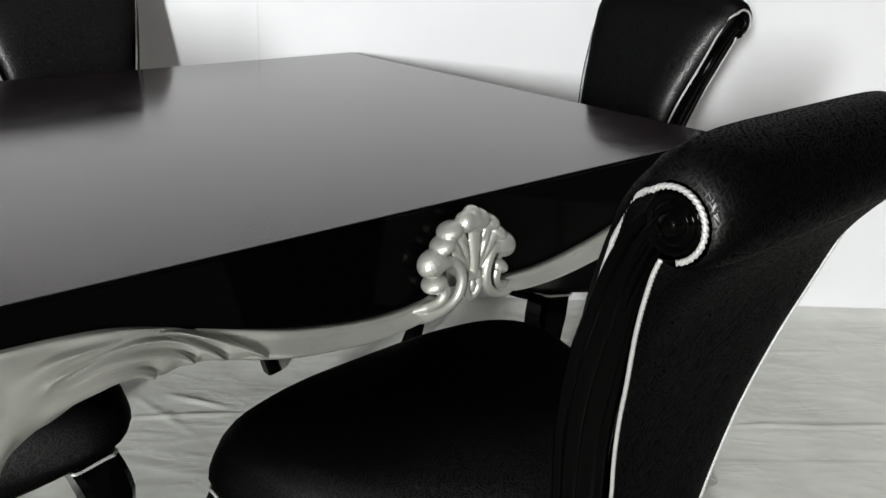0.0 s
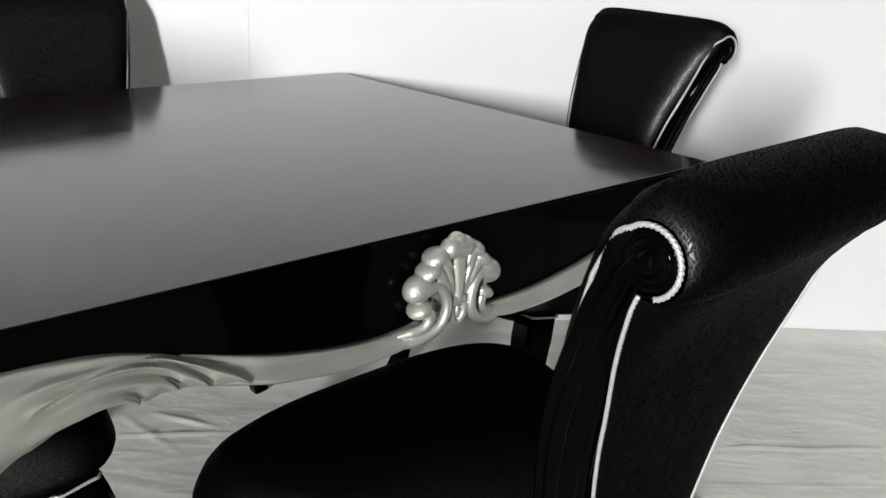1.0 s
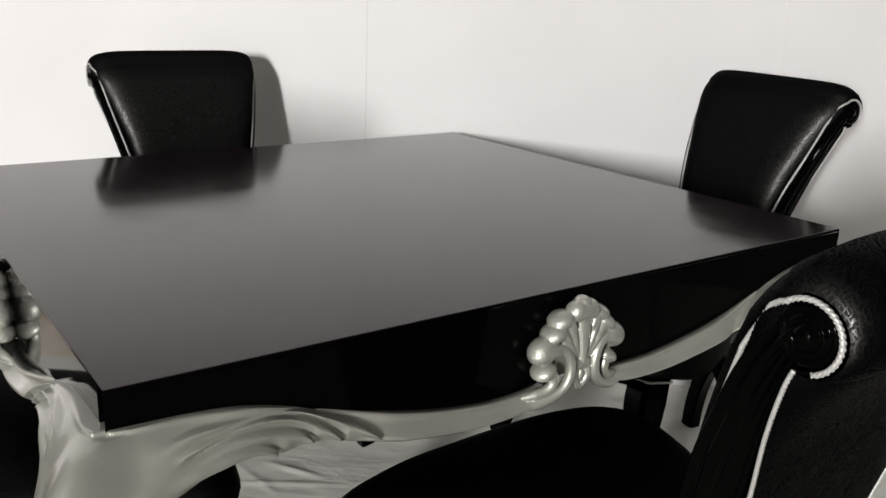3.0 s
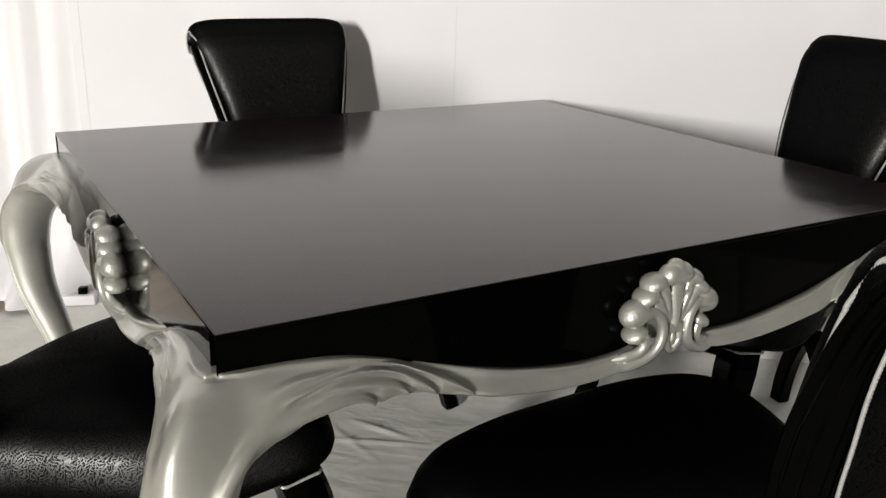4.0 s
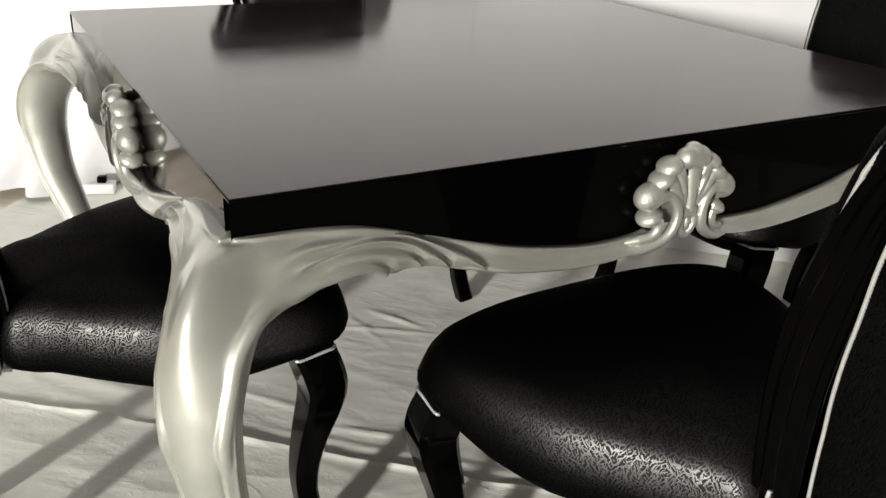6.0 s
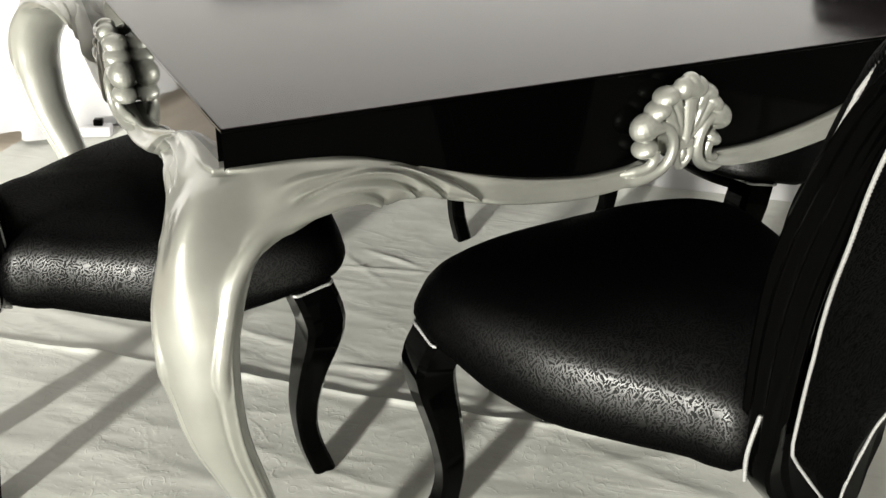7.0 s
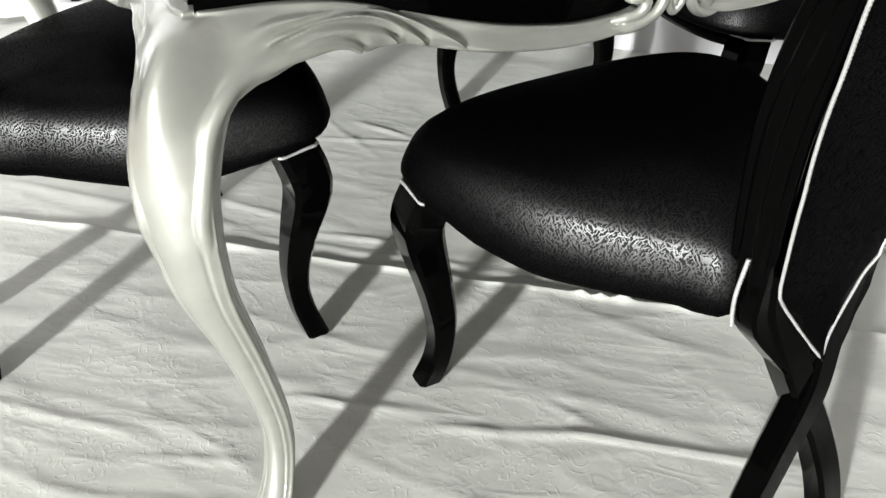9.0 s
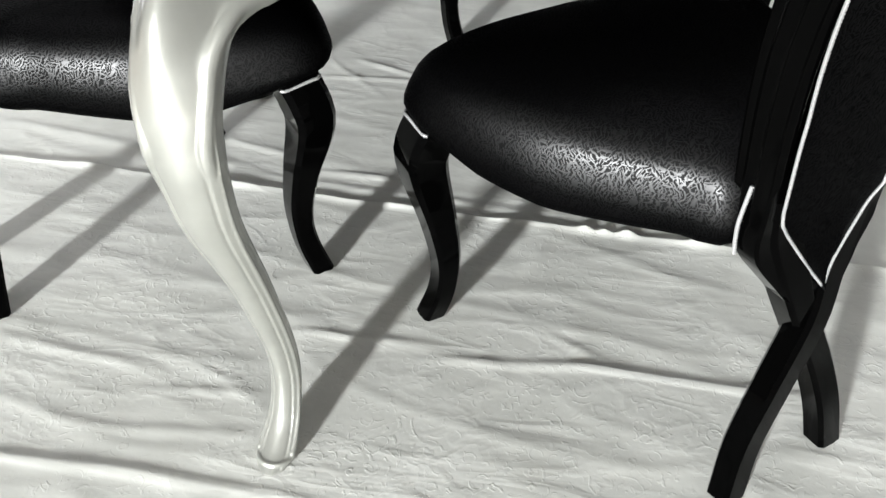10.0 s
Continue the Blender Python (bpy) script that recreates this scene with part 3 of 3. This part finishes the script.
def crest(k):
    """The carved shell in the middle of a side."""
    m, length = side_turn(k)
    bm = bmesh.new()
    z0 = 0.638

    def at(u, v, out):
        return Vector((u + MIDDLE[k], -out * 0.80, z0 + v))
    # the crowning leaf and the lobes down both sides, each running into a tail
    for u, v, out, size, turn in ((0.0, 0.107, 0.026, (0.026, 0.018, 0.013), 0), (-0.012, 0.107, 0.027, (0.014, 0.016, 0.015), 20), (0.012, 0.107, 0.027, (0.014, 0.016, 0.015), -20), (0.0, 0.116, 0.025, (0.012, 0.014, 0.0115), 0)):
        ball(bm, at(u, v, out), size, Matrix.Rotation(radians(turn), 4, "Y"))
    for s in (-1, 1):
        for u, v, out, ra, rb, turn, in_u, in_v in ((0.034, 0.097, 0.025, 0.0190, 0.0118, 24, 0.012, 0.060), (0.047, 0.080, 0.027, 0.0190, 0.0118, 30, 0.020, 0.050),
                                                    (0.064, 0.058, 0.027, 0.0235, 0.0190, 30, 0.036, 0.058), (0.058, 0.027, 0.024, 0.0185, 0.0115, 30, 0.048, 0.012)):
            ball(bm, at(s * u, v, out - 0.006), (ra, 0.0200, rb), Matrix.Rotation(radians(s * turn), 4, "Y"))
            tail = spline([(s * u, v, out), (s * (u * 0.72 + in_u * 0.28), v + 0.001, out + 0.005), (s * (in_u * 0.75 + u * 0.25), v * 0.55 + in_v * 0.45, out + 0.007), (s * in_u, in_v, out + 0.005)], 16)
            tube(bm, [at(*p) for p in tail], lambda f, rb=rb: rb * (0.80 - 0.55 * f), 10)
        # the broad scroll rising out of the rail, and the narrow one outside it, with a slit between
        path = spline([(s * 0.140, -0.018, 0.000), (s * 0.106, -0.019, 0.012), (s * 0.074, -0.019, 0.022), (s * 0.046, -0.010, 0.031), (s * 0.029, 0.004, 0.036), (s * 0.0225, 0.022, 0.038), (s * 0.024, 0.040, 0.038), (s * 0.033, 0.055, 0.036), (s * 0.047, 0.062, 0.033)], 38)
        tube(bm, [at(*p) for p in path], lambda f: 0.0098 * min(1.0, 0.04 + 2.4 * f) * (1.0 - 0.25 * f), 14, flat=0.9)
        path = spline([(s * 0.104, -0.012, 0.002), (s * 0.078, -0.007, 0.016), (s * 0.056, 0.000, 0.027), (s * 0.0475, 0.012, 0.031), (s * 0.050, 0.025, 0.031)], 24)
        tube(bm, [at(*p) for p in path], lambda f: 0.0078 * min(1.0, 0.03 + 2.2 * f), 12)
    # a broad middle leaf between two pairs of thin blades, gathered in a band above a drop
    path = [at(0.0, 0.032 + 0.062 * f, 0.036 - 0.006 * (f - 0.5) ** 2) for f in np.linspace(0, 1, 14)]
    sweep(bm, path, lambda k, f: [((0.0062 + 0.0062 * f) * math.cos(2 * math.pi * i / 14), (0.0055 - 0.0015 * math.cos(4 * math.pi * i / 14)) * math.sin(2 * math.pi * i / 14)) for i in range(14)], up=(0, 1, 0))
    for s in (-1, 1):
        for foot, mid, tip, r in (((0.0085, 0.036), (0.0165, 0.068), (0.028, 0.092), 0.0046), ((0.0105, 0.036), (0.0235, 0.060), (0.041, 0.077), 0.0048)):
            path = spline([(s * foot[0], foot[1], 0.033), (s * mid[0], mid[1], 0.037), (s * tip[0], tip[1], 0.032)], 14)
            tube(bm, [at(*p) for p in path], lambda f, r=r: r * (0.55 + 0.65 * f), 10)
    path = spline([(-0.0115, 0.024, 0.036), (-0.0115, 0.008, 0.035), (0.0, -0.005, 0.033), (0.0115, 0.008, 0.035), (0.0115, 0.024, 0.036)], 20)
    tube(bm, [at(*p) for p in path], 0.0050, 10)
    ball(bm, at(0, 0.014, 0.031), (0.006, 0.008, 0.012))
    box(bm, at(-0.0125, 0.024, 0.041), at(0.0125, 0.037, 0.020), 0.002)
    box(bm, at(-0.036, 0.012, 0.017), at(0.036, 0.084, -0.002))
    bmesh.ops.transform(bm, matrix=m, verts=bm.verts)
    ob = part("crest", bm, SILVER, table, "carved silver shell ornament")
    carve(ob, 0.0012, 2)


def corner_leg():
    """A cabriole leg growing into two leafy wings; the corner is at the origin, the table towards +x and +y."""
    bm = bmesh.new()
    # height, way out along the diagonal, half width across it, depth
    shaft = spline([(0.722, 0.014, 0.050, 0.08), (0.715, 0.040, 0.052, 0.085), (0.70, 0.064, 0.055, 0.09), (0.68, 0.083, 0.057, 0.092), (0.66, 0.093, 0.058, 0.092), (0.63, 0.102, 0.056, 0.09), (0.60, 0.108, 0.052, 0.087), (0.57, 0.111, 0.048, 0.082),
                    (0.544, 0.112, 0.0455, 0.076), (0.514, 0.112, 0.0430, 0.070), (0.49, 0.109, 0.0405, 0.066), (0.44, 0.101, 0.0370, 0.058), (0.40, 0.090, 0.0345, 0.053), (0.35, 0.071, 0.0305, 0.047), (0.29, 0.049, 0.0260, 0.041),
                    (0.20, 0.024, 0.0225, 0.036), (0.142, 0.013, 0.0200, 0.034), (0.10, 0.014, 0.0200, 0.034), (0.064, 0.026, 0.0205, 0.034), (0.04, 0.042, 0.0225, 0.036), (0.018, 0.070, 0.0255, 0.040), (0.008, 0.090, 0.0245, 0.038), (0.002, 0.100, 0.021, 0.034), (0.0, 0.102, 0.018, 0.030)], 110)
    # where the face ends above the knee: half width and way out, running into the wings
    heights = (0.54, 0.57, 0.60, 0.62, 0.64, 0.655, 0.67, 0.69, 0.71, 0.722)
    reach = (0.0435, 0.047, 0.0502, 0.0522, 0.0543, 0.0605, 0.060, 0.052, 0.041, 0.030)
    back_off = (0.0950, 0.0905, 0.0806, 0.0697, 0.053, 0.0297, 0.015, 0.008, -0.001, -0.013)
    run = spline(list(zip(heights, reach, back_off)), 80)
    ring_rows, edges, faces = [], [], []
    for z, u, w, t in shaft:
        blend = min(1.0, max(0.0, (z - 0.525) / 0.07))
        blend = blend * blend * (3 - 2 * blend)
        te = w + (float(np.interp(z, run[:, 0], run[:, 1])) - w) * blend
        ue = u - 0.018 + (float(np.interp(z, run[:, 0], run[:, 2])) - u + 0.018) * blend
        m1 = (ue - u) * 1.9 * (1 - blend) - te * blend
        lean = 0.0492 * (0.65 - min(0.65, z)) - 0.006 * min(1.0, max(0.0, (z - 0.15) / 0.3))
        row = []
        for i in range(49):
            q = -1 + i / 24
            a = abs(q)
            d = (2 * a ** 3 - 3 * a * a + 1) * u + (3 * a * a - 2 * a ** 3) * ue + (a ** 3 - a * a) * m1
            # a groove, and the raised band that borders the face
            d -= 0.0030 * math.exp(-((a - 0.70) / 0.05) ** 2) * (1 - blend)
            d += 0.0032 * min(1.0, max(0.0, (a - 0.70) / 0.06)) * (1 - 0.5 * max(0.0, (a - 0.76) / 0.24)) * (1 - blend)
            row.append((te * q, d))
        base = min(ue, u) - 0.5 * t
        row += [(te * math.cos(radians(g)), ue - 0.004 - (ue + 0.008 - base) * math.sin(radians(g))) for g in range(8, 173, 6)]
        ring_rows.append([(-d * 0.7071 + (side + lean) * 0.7071, -d * 0.7071 - (side + lean) * 0.7071, z) for side, d in row])
        edges.append((te, ue, z, lean))
        right = [(p[0], p[1]) for p in ring_rows[-1][24:49]]
        left = [(p[1], p[0]) for p in ring_rows[-1][24::-1]]
        faces.append((z, np.array(right), np.array(left)))
    grid(bm, ring_rows, close_u=True, caps=True)
    # the rim: down one edge, round the toe and up the other
    down = [[(s * te, ue + 0.001, z, lean) for te, ue, z, lean in edges if 0.012 < z < 0.60] for s in (-1, 1)]
    toe_w, toe_u, _, toe_lean = down[1][-1]
    toe = [(-toe_w * math.cos(radians(g)), toe_u + 0.024 * math.sin(radians(g)), 0.009, toe_lean) for g in range(10, 171, 16)]
    path = [((-u + t + lean) * 0.7071, (-u - t - lean) * 0.7071, z) for t, u, z, lean in down[0] + toe + down[1][::-1]]
    tube(bm, path, lambda f: (0.0026 + 0.0016 * math.exp(-((f - 0.5) / 0.06) ** 2)) * min(1.0, 0.04 + 6 * f, 0.04 + 6 * (1 - f)), 10)
    leg = bm
    faces = [f for f in faces if f[0] > 0.55][::-1]

    def leg_face(x, z, flip):
        """How far out the leg's own face stands at x along the wing's side."""
        got = []
        for zz, right, left in faces:
            line = left if flip else right
            end = line[-1]
            got.append(float(np.interp(x, line[:, 0], line[:, 1])) if x < end[0] else end[1] + 0.25 * max(0.0, x - end[0] - 0.03 * (1 - math.exp(-(x - end[0]) / 0.03))))
        return float(np.interp(z, [f[0] for f in faces], got))

    # wings along both sides: leaves in relief, each with a sharp upper ridge
    low = spline([(0.002, 0.642), (0.018, 0.652), (0.04, 0.659), (0.07, 0.664), (0.10, 0.668), (0.13, 0.669), (0.15, 0.668), (0.168, 0.663), (0.180, 0.655), (0.20, 0.657), (0.221, 0.654), (0.24, 0.651), (0.262, 0.644), (0.285, 0.640), (0.314, 0.630), (0.345, 0.628)], 90)
    top = spline([(0.005, 0.727), (0.086, 0.724), (0.15, 0.716), (0.22, 0.695), (0.30, 0.670), (0.345, 0.657)], 60)
    ridges = ([(-0.01, 0.655), (0.03, 0.676), (0.058, 0.686), (0.08, 0.692), (0.117, 0.699), (0.166, 0.693), (0.203, 0.677), (0.226, 0.648)],
              [(-0.01, 0.660), (0.06, 0.697), (0.103, 0.704), (0.155, 0.706), (0.198, 0.696), (0.235, 0.673), (0.265, 0.640)],
              [(-0.01, 0.690), (0.05, 0.710), (0.10, 0.714), (0.18, 0.704), (0.223, 0.692), (0.265, 0.672), (0.298, 0.648), (0.318, 0.627)])
    lines = [spline(r, 60) for r in ridges]
    for flip in (False, True):
        def P(x, y, z):
            return Vector((y, x, z)) if flip else Vector((x, y, z))
        rows = []
        for x in np.linspace(0.002, 0.343, 230):
            z0, z1 = float(np.interp(x, low[:, 0], low[:, 1])), float(np.interp(x, top[:, 0], top[:, 1]))
            cuts = [z0] + [min(z1, max(z0, float(np.interp(x, l[:, 0], l[:, 1], right=0.0)))) for l in lines] + [z1]
            flat = 0.012 + 0.032 * max(0.0, 1 - x / 0.23) ** 1.2
            deep = 0.0185 * min(1.0, max(0.0, x - 0.022) / 0.075)
            row = [P(x, 0.020, z0), P(x, -flat * 0.4 * min(1.0, max(0.0, (0.322 - x) / 0.02)), z0 - 0.0005)]
            for z in np.concatenate([np.linspace(lo, max(lo, hi), 17) for lo, hi in zip(cuts, cuts[1:])]):
                g = (z - z0) / (z1 - z0)
                rise = min(1.0, (z1 + 0.003 - z) / 0.026)
                y = -(0.004 + (flat - 0.004) * rise)
                carved = 0.0
                for k in range(4):
                    lo, hi = cuts[k], cuts[k + 1]
                    if hi - lo > 1e-4 and lo <= z <= hi:
                        q = (z - lo) / (hi - lo)
                        lift = q ** 1.5 if q < 0.84 else 0.77 * max(0.0, 1 - (q - 0.84) / 0.16) ** 0.7
                        carved = deep * lift * min(1.0, (hi - lo) / 0.012) * (0.35 if k == 3 else 1.0)
                        if k == 3:
                            y += 0.022 * min(1.0, max(0.0, (x - 0.18) / 0.10))
                y += 0.006 * max(0.0, 1 - g / 0.08)
                if x < 0.14:
                    # grows out of the leg's face
                    f = min(1.0, max(0.0, (x - 0.026) / 0.105))
                    f = f * f * (3 - 2 * f)
                    y = leg_face(x, z, flip) * (1 - f) + y * f - 0.0003 * (1 - f) + 0.006 * max(0.0, 1 - (x - 0.002) / 0.020)
                row.append(P(x, y - carved, z))
            row.append(P(x, 0.020, z1))
            rows.append(row)
        if flip:
            rows.reverse()
        rim = [Vector(r[4]) for r in rows]
        rim = rim[::-1] if flip else rim
        tube(leg, [p + P(0, 0.003, -0.001) for p in rim[17:152:2]], lambda f: 0.0046 * (1 - 0.75 * f) * min(1.0, 0.05 + 7 * f), 10)
        # the band that runs up the leg's edge and over the arch
        band = spline([(-0.0395, -0.086, 0.46), (-0.043, -0.090, 0.50), (-0.046, -0.093, 0.54), (-0.0400, -0.0905, 0.575), (-0.030, -0.084, 0.608), (-0.019, -0.076, 0.633), (-0.003, -0.066, 0.652), (0.016, -0.056, 0.665),
                       (0.042, -0.046, 0.672), (0.07, -0.040, 0.677), (0.10, -0.035, 0.680), (0.13, -0.031, 0.680), (0.153, -0.027, 0.674), (0.170, -0.022, 0.662)], 70)
        tube(leg, [P(*p) for p in band], lambda f: 0.0095 * min(1.0, 0.15 + 5 * f, 0.45 + 3 * (1 - f)), 14)
        grid(leg, rows, close_u=True, caps=True)
    bmesh.ops.recalc_face_normals(leg, faces=leg.faces)
    ob = part("leg", leg, SILVER, table, "carved silver cabriole leg growing into leafy brackets")
    carve(ob, 0.0015, 3)
    melt_mesh(ob, [(0.030, -0.050, 0.69, 0.030, 0.030), (-0.050, 0.030, 0.69, 0.030, 0.030), (-0.01, -0.085, 0.63, 0.022, 0.022), (-0.085, -0.01, 0.63, 0.022, 0.022)], 70)
    return [ob]


for k in range(4):
    apron(k)
    rail(k)
    crest(k)
for piece in corner_leg():
    piece.location = (-WIDE / 2, -DEEP / 2, 0)
    for x, y, turn in ((WIDE / 2, -DEEP / 2, 90), (WIDE / 2, DEEP / 2, 180), (-WIDE / 2, DEEP / 2, 270)):
        twin = piece.copy()
        scene.collection.objects.link(twin)
        twin.matrix_basis = pose(x, y, 0, 0, 0, turn)
        if turn == 270:
            twin.scale = (1.26, 1.26, 1.0)


# ---- dust sheets on the floor ----
def sheet(name, a0, a1, b0, b1, step, z0, mat, label, folds, calm=1.0, loops=()):
    """A sheet lying in creases; loops: where its far hem lifts off the floor, or None for no hem."""
    na = int((a1 - a0) / step) + 1
    near_b = max(b0, -0.4)
    bs = [(float(b), 0.0) for b in np.linspace(b0, near_b, int((near_b - b0) / 0.03), endpoint=False)]
    bs += [(float(b), 0.0) for b in np.linspace(near_b, b1 - 0.022, int((b1 - near_b) / 0.008))]
    if loops:
        bs += [(b1 - 0.014, 0.001), (b1 - 0.009, 0.0028), (b1 - 0.005, 0.0050), (b1 - 0.002, 0.0056), (b1, 0.0040), (b1 - 0.001, 0.0008)]
    else:
        bs.append((b1, 0.0))
    rows = []
    for b, lip in bs:
        row = []
        for i in range(na):
            a = a0 + (a1 - a0) * i / (na - 1)
            z = z0 + calm * 0.0034 * noise.noise(Vector((a * 1.3, b * 5.0, 0.3)))
            z += calm * 0.0020 * noise.noise(Vector((a * 4.0, b * 9.0, 4.0)))
            # sharp creases, long in one direction
            z += calm * 0.0034 * (1 - abs(noise.noise(Vector((a * 1.5 + 3, b * 6.0 + a, 2.0))))) ** 12
            z += calm * 0.0022 * (1 - abs(noise.noise(Vector((a * 4.2 - b, b * 11.0, 7.0))))) ** 9
            z += calm * 0.0050 * max(0.0, noise.noise(Vector((a * 2.2 + b * 3, b * 14.0 - a * 2, 9.0))) - 0.12)
            z += 0.014 * min(1.0, max(0.0, (b - (BACK - 0.085)) / 0.080)) if b > 1 else 0.0
            for fa0, fb0, fa1, fb1, h, w in folds:
                da, db = fa1 - fa0, fb1 - fb0
                ln = math.hypot(da, db)
                t = ((a - fa0) * da + (b - fb0) * db) / ln
                d = ((b - fb0) * da - (a - fa0) * db) / ln + 0.010 * noise.noise(Vector((t * 5, fa0 * 9, 1)))
                if -0.05 < t < ln + 0.05 and abs(d) < 4 * w:
                    z += h * math.exp(-(d / w) ** 2) * min(1, max(0, (t + 0.05) / 0.1)) * min(1, max(0, (ln + 0.05 - t) / 0.1))
            bb = b
            if lip:
                near = (b - b1 + 0.014) / 0.014
                bb += (0.007 * noise.noise(Vector((a * 6, 3.3, 0))) + 0.003 * noise.noise(Vector((a * 25, 1.3, 0)))) * near
                z += lip * (0.75 + 0.5 * noise.noise(Vector((a * 7, 1.7, 5))))
                z += near * sum(h * math.exp(-((a - at) / w) ** 2) for at, w, h in loops)
            row.append((a, bb, z))
        rows.append(row)
    bm = bmesh.new()
    grid(bm, rows)
    ob = part(name, bm, mat)
    ob.matrix_world = ROOM
    return tagged(ob, label, "dust sheet", kind="structure")


FOLDS_FAR = [(1.2, 1.09, 1.6, 1.105, 0.0039, 0.006), (1.39, 1.485, 1.56, 1.5, 0.0028, 0.006), (-0.172, 1.156, -0.05, 1.118, 0.0055, 0.006), (-0.25, 1.062, -0.01, 1.088, 0.0039, 0.006),
             (-0.27, 1.15, -0.11, 1.014, 0.0028, 0.006), (-0.385, 0.728, -0.21, 0.698, 0.0039, 0.006), (-0.125, 0.655, 0.03, 0.66, 0.0044, 0.006), (-0.3, 0.62, 0.4, 0.6, 0.0028, 0.009),
             (-0.9, 0.7, -0.3, 0.64, 0.0033, 0.015)]
FOLDS_NEAR = [(0.4, 0.196, 0.79, 0.213, 0.0064, 0.0048), (0.21, 0.167, 0.42, 0.195, 0.0038, 0.0061), (-0.05, 0.178, 0.16, 0.195, 0.0038, 0.0054), (-0.4, -0.15, 0.05, -0.126, 0.0046, 0.0076),
             (-0.19, -0.058, -0.03, -0.042, 0.0025, 0.0068), (-0.32, -0.066, -0.14, -0.06, 0.0025, 0.0068), (-0.22, 0.014, -0.05, 0.037, 0.0031, 0.0054), (0.38, 0.262, 0.48, 0.215, 0.0031, 0.0068),
             (0.33, 0.4, 0.36, 0.53, 0.0026, 0.0136), (-0.5, 0.08, -0.25, 0.06, 0.0031, 0.0082)]
HEM_LOOPS = [(0.425, 0.012, 0.010), (0.462, 0.010, 0.009), (0.505, 0.016, 0.012), (0.634, 0.012, 0.008), (0.30, 0.03, 0.004), (0.05, 0.04, 0.004), (-0.29, 0.05, 0.004), (-0.62, 0.05, 0.006), (0.82, 0.03, 0.008)]
sheet("floor_sheet_far", -1.52, RIGHT, 0.46, BACK - 0.002, 0.009, 0.0, CLOTH_FAR, "plain white dust sheet creased over the floor", FOLDS_FAR, calm=0.35)
sheet("floor_sheet_near", -1.60, RIGHT, -1.9, 0.566, 0.009, 0.003, CLOTH_NEAR, "off-white embossed dust sheet with a loose hem", FOLDS_NEAR, calm=0.55, loops=HEM_LOOPS)


# ---- drape at the wall's end ----
def drape():
    bm = bmesh.new()
    rows = []
    for j in range(70):
        f = j / 69
        z = 2.3 - 2.29 * f
        row = []
        for i in range(150):
            a = -2.6 + (-1.275 + 2.6) * i / 149
            wave = math.sin(a * 46 + 1.6 * noise.noise(Vector((a * 3, f * 1.2, 0)))) + 0.6 * math.sin(a * 27 + 2)
            depth = 0.016 * wave * (0.5 + 0.5 * f) + 0.03 * f
            spread = max(0.0, f - 0.90) / 0.10
            depth += 0.15 * spread ** 2 + 0.045 * spread * noise.noise(Vector((a * 14, f * 30, 3)))
            row.append((a + 0.01 * noise.noise(Vector((a * 5, f * 4, 8))), BACK + 0.002 - (depth + 0.024) * min(1.0, (149 - i) / 14), z + 0.012 * spread * (1 + noise.noise(Vector((a * 9, f * 40, 1))))))
        rows.append(row)
    grid(bm, rows)
    ob = tagged(new("drape"), "white fabric drape hanging in soft folds to the floor", "drape")
    ob.matrix_world = ROOM
    part("curtain", bm, DRAPE, ob)
    # loose folds where the hem trails over the floor
    for fold in ([(-1.86, -0.060, 0.050), (-1.76, -0.048, 0.044), (-1.66, -0.058, 0.034), (-1.55, -0.090, 0.012)], [(-1.80, -0.070, 0.026), (-1.70, -0.062, 0.024), (-1.60, -0.076, 0.016), (-1.50, -0.110, 0.006)], [(-1.74, -0.100, 0.012), (-1.64, -0.096, 0.012), (-1.52, -0.120, 0.006)]):
        bm = bmesh.new()
        tube(bm, spline([(a, BACK + d, z) for a, d, z in fold], 30), lambda f: 0.011 * min(1.0, 0.15 + 4 * f, 0.15 + 4 * (1 - f)), 10, flat=0.6)
        part("hem_fold", bm, DRAPE, ob, "loose fold of the trailing hem")


drape()


def socket_block():
    ob = tagged(new("socket_block"), "small white plastic socket block with a dark plug", "socket")
    ob.matrix_world = ROOM @ pose(-1.33, 1.70, 0.0, 0, 0, 20)
    bm = bmesh.new()
    box(bm, (-0.075, -0.025, 0.003), (0.075, 0.025, 0.040), 0.005)
    part("housing", bm, WALL, ob)
    bm = bmesh.new()
    box(bm, (0.020, -0.016, 0.040), (0.050, 0.016, 0.062), 0.004)
    part("plug", bm, BLACK, ob, "dark plastic plug")


socket_block()
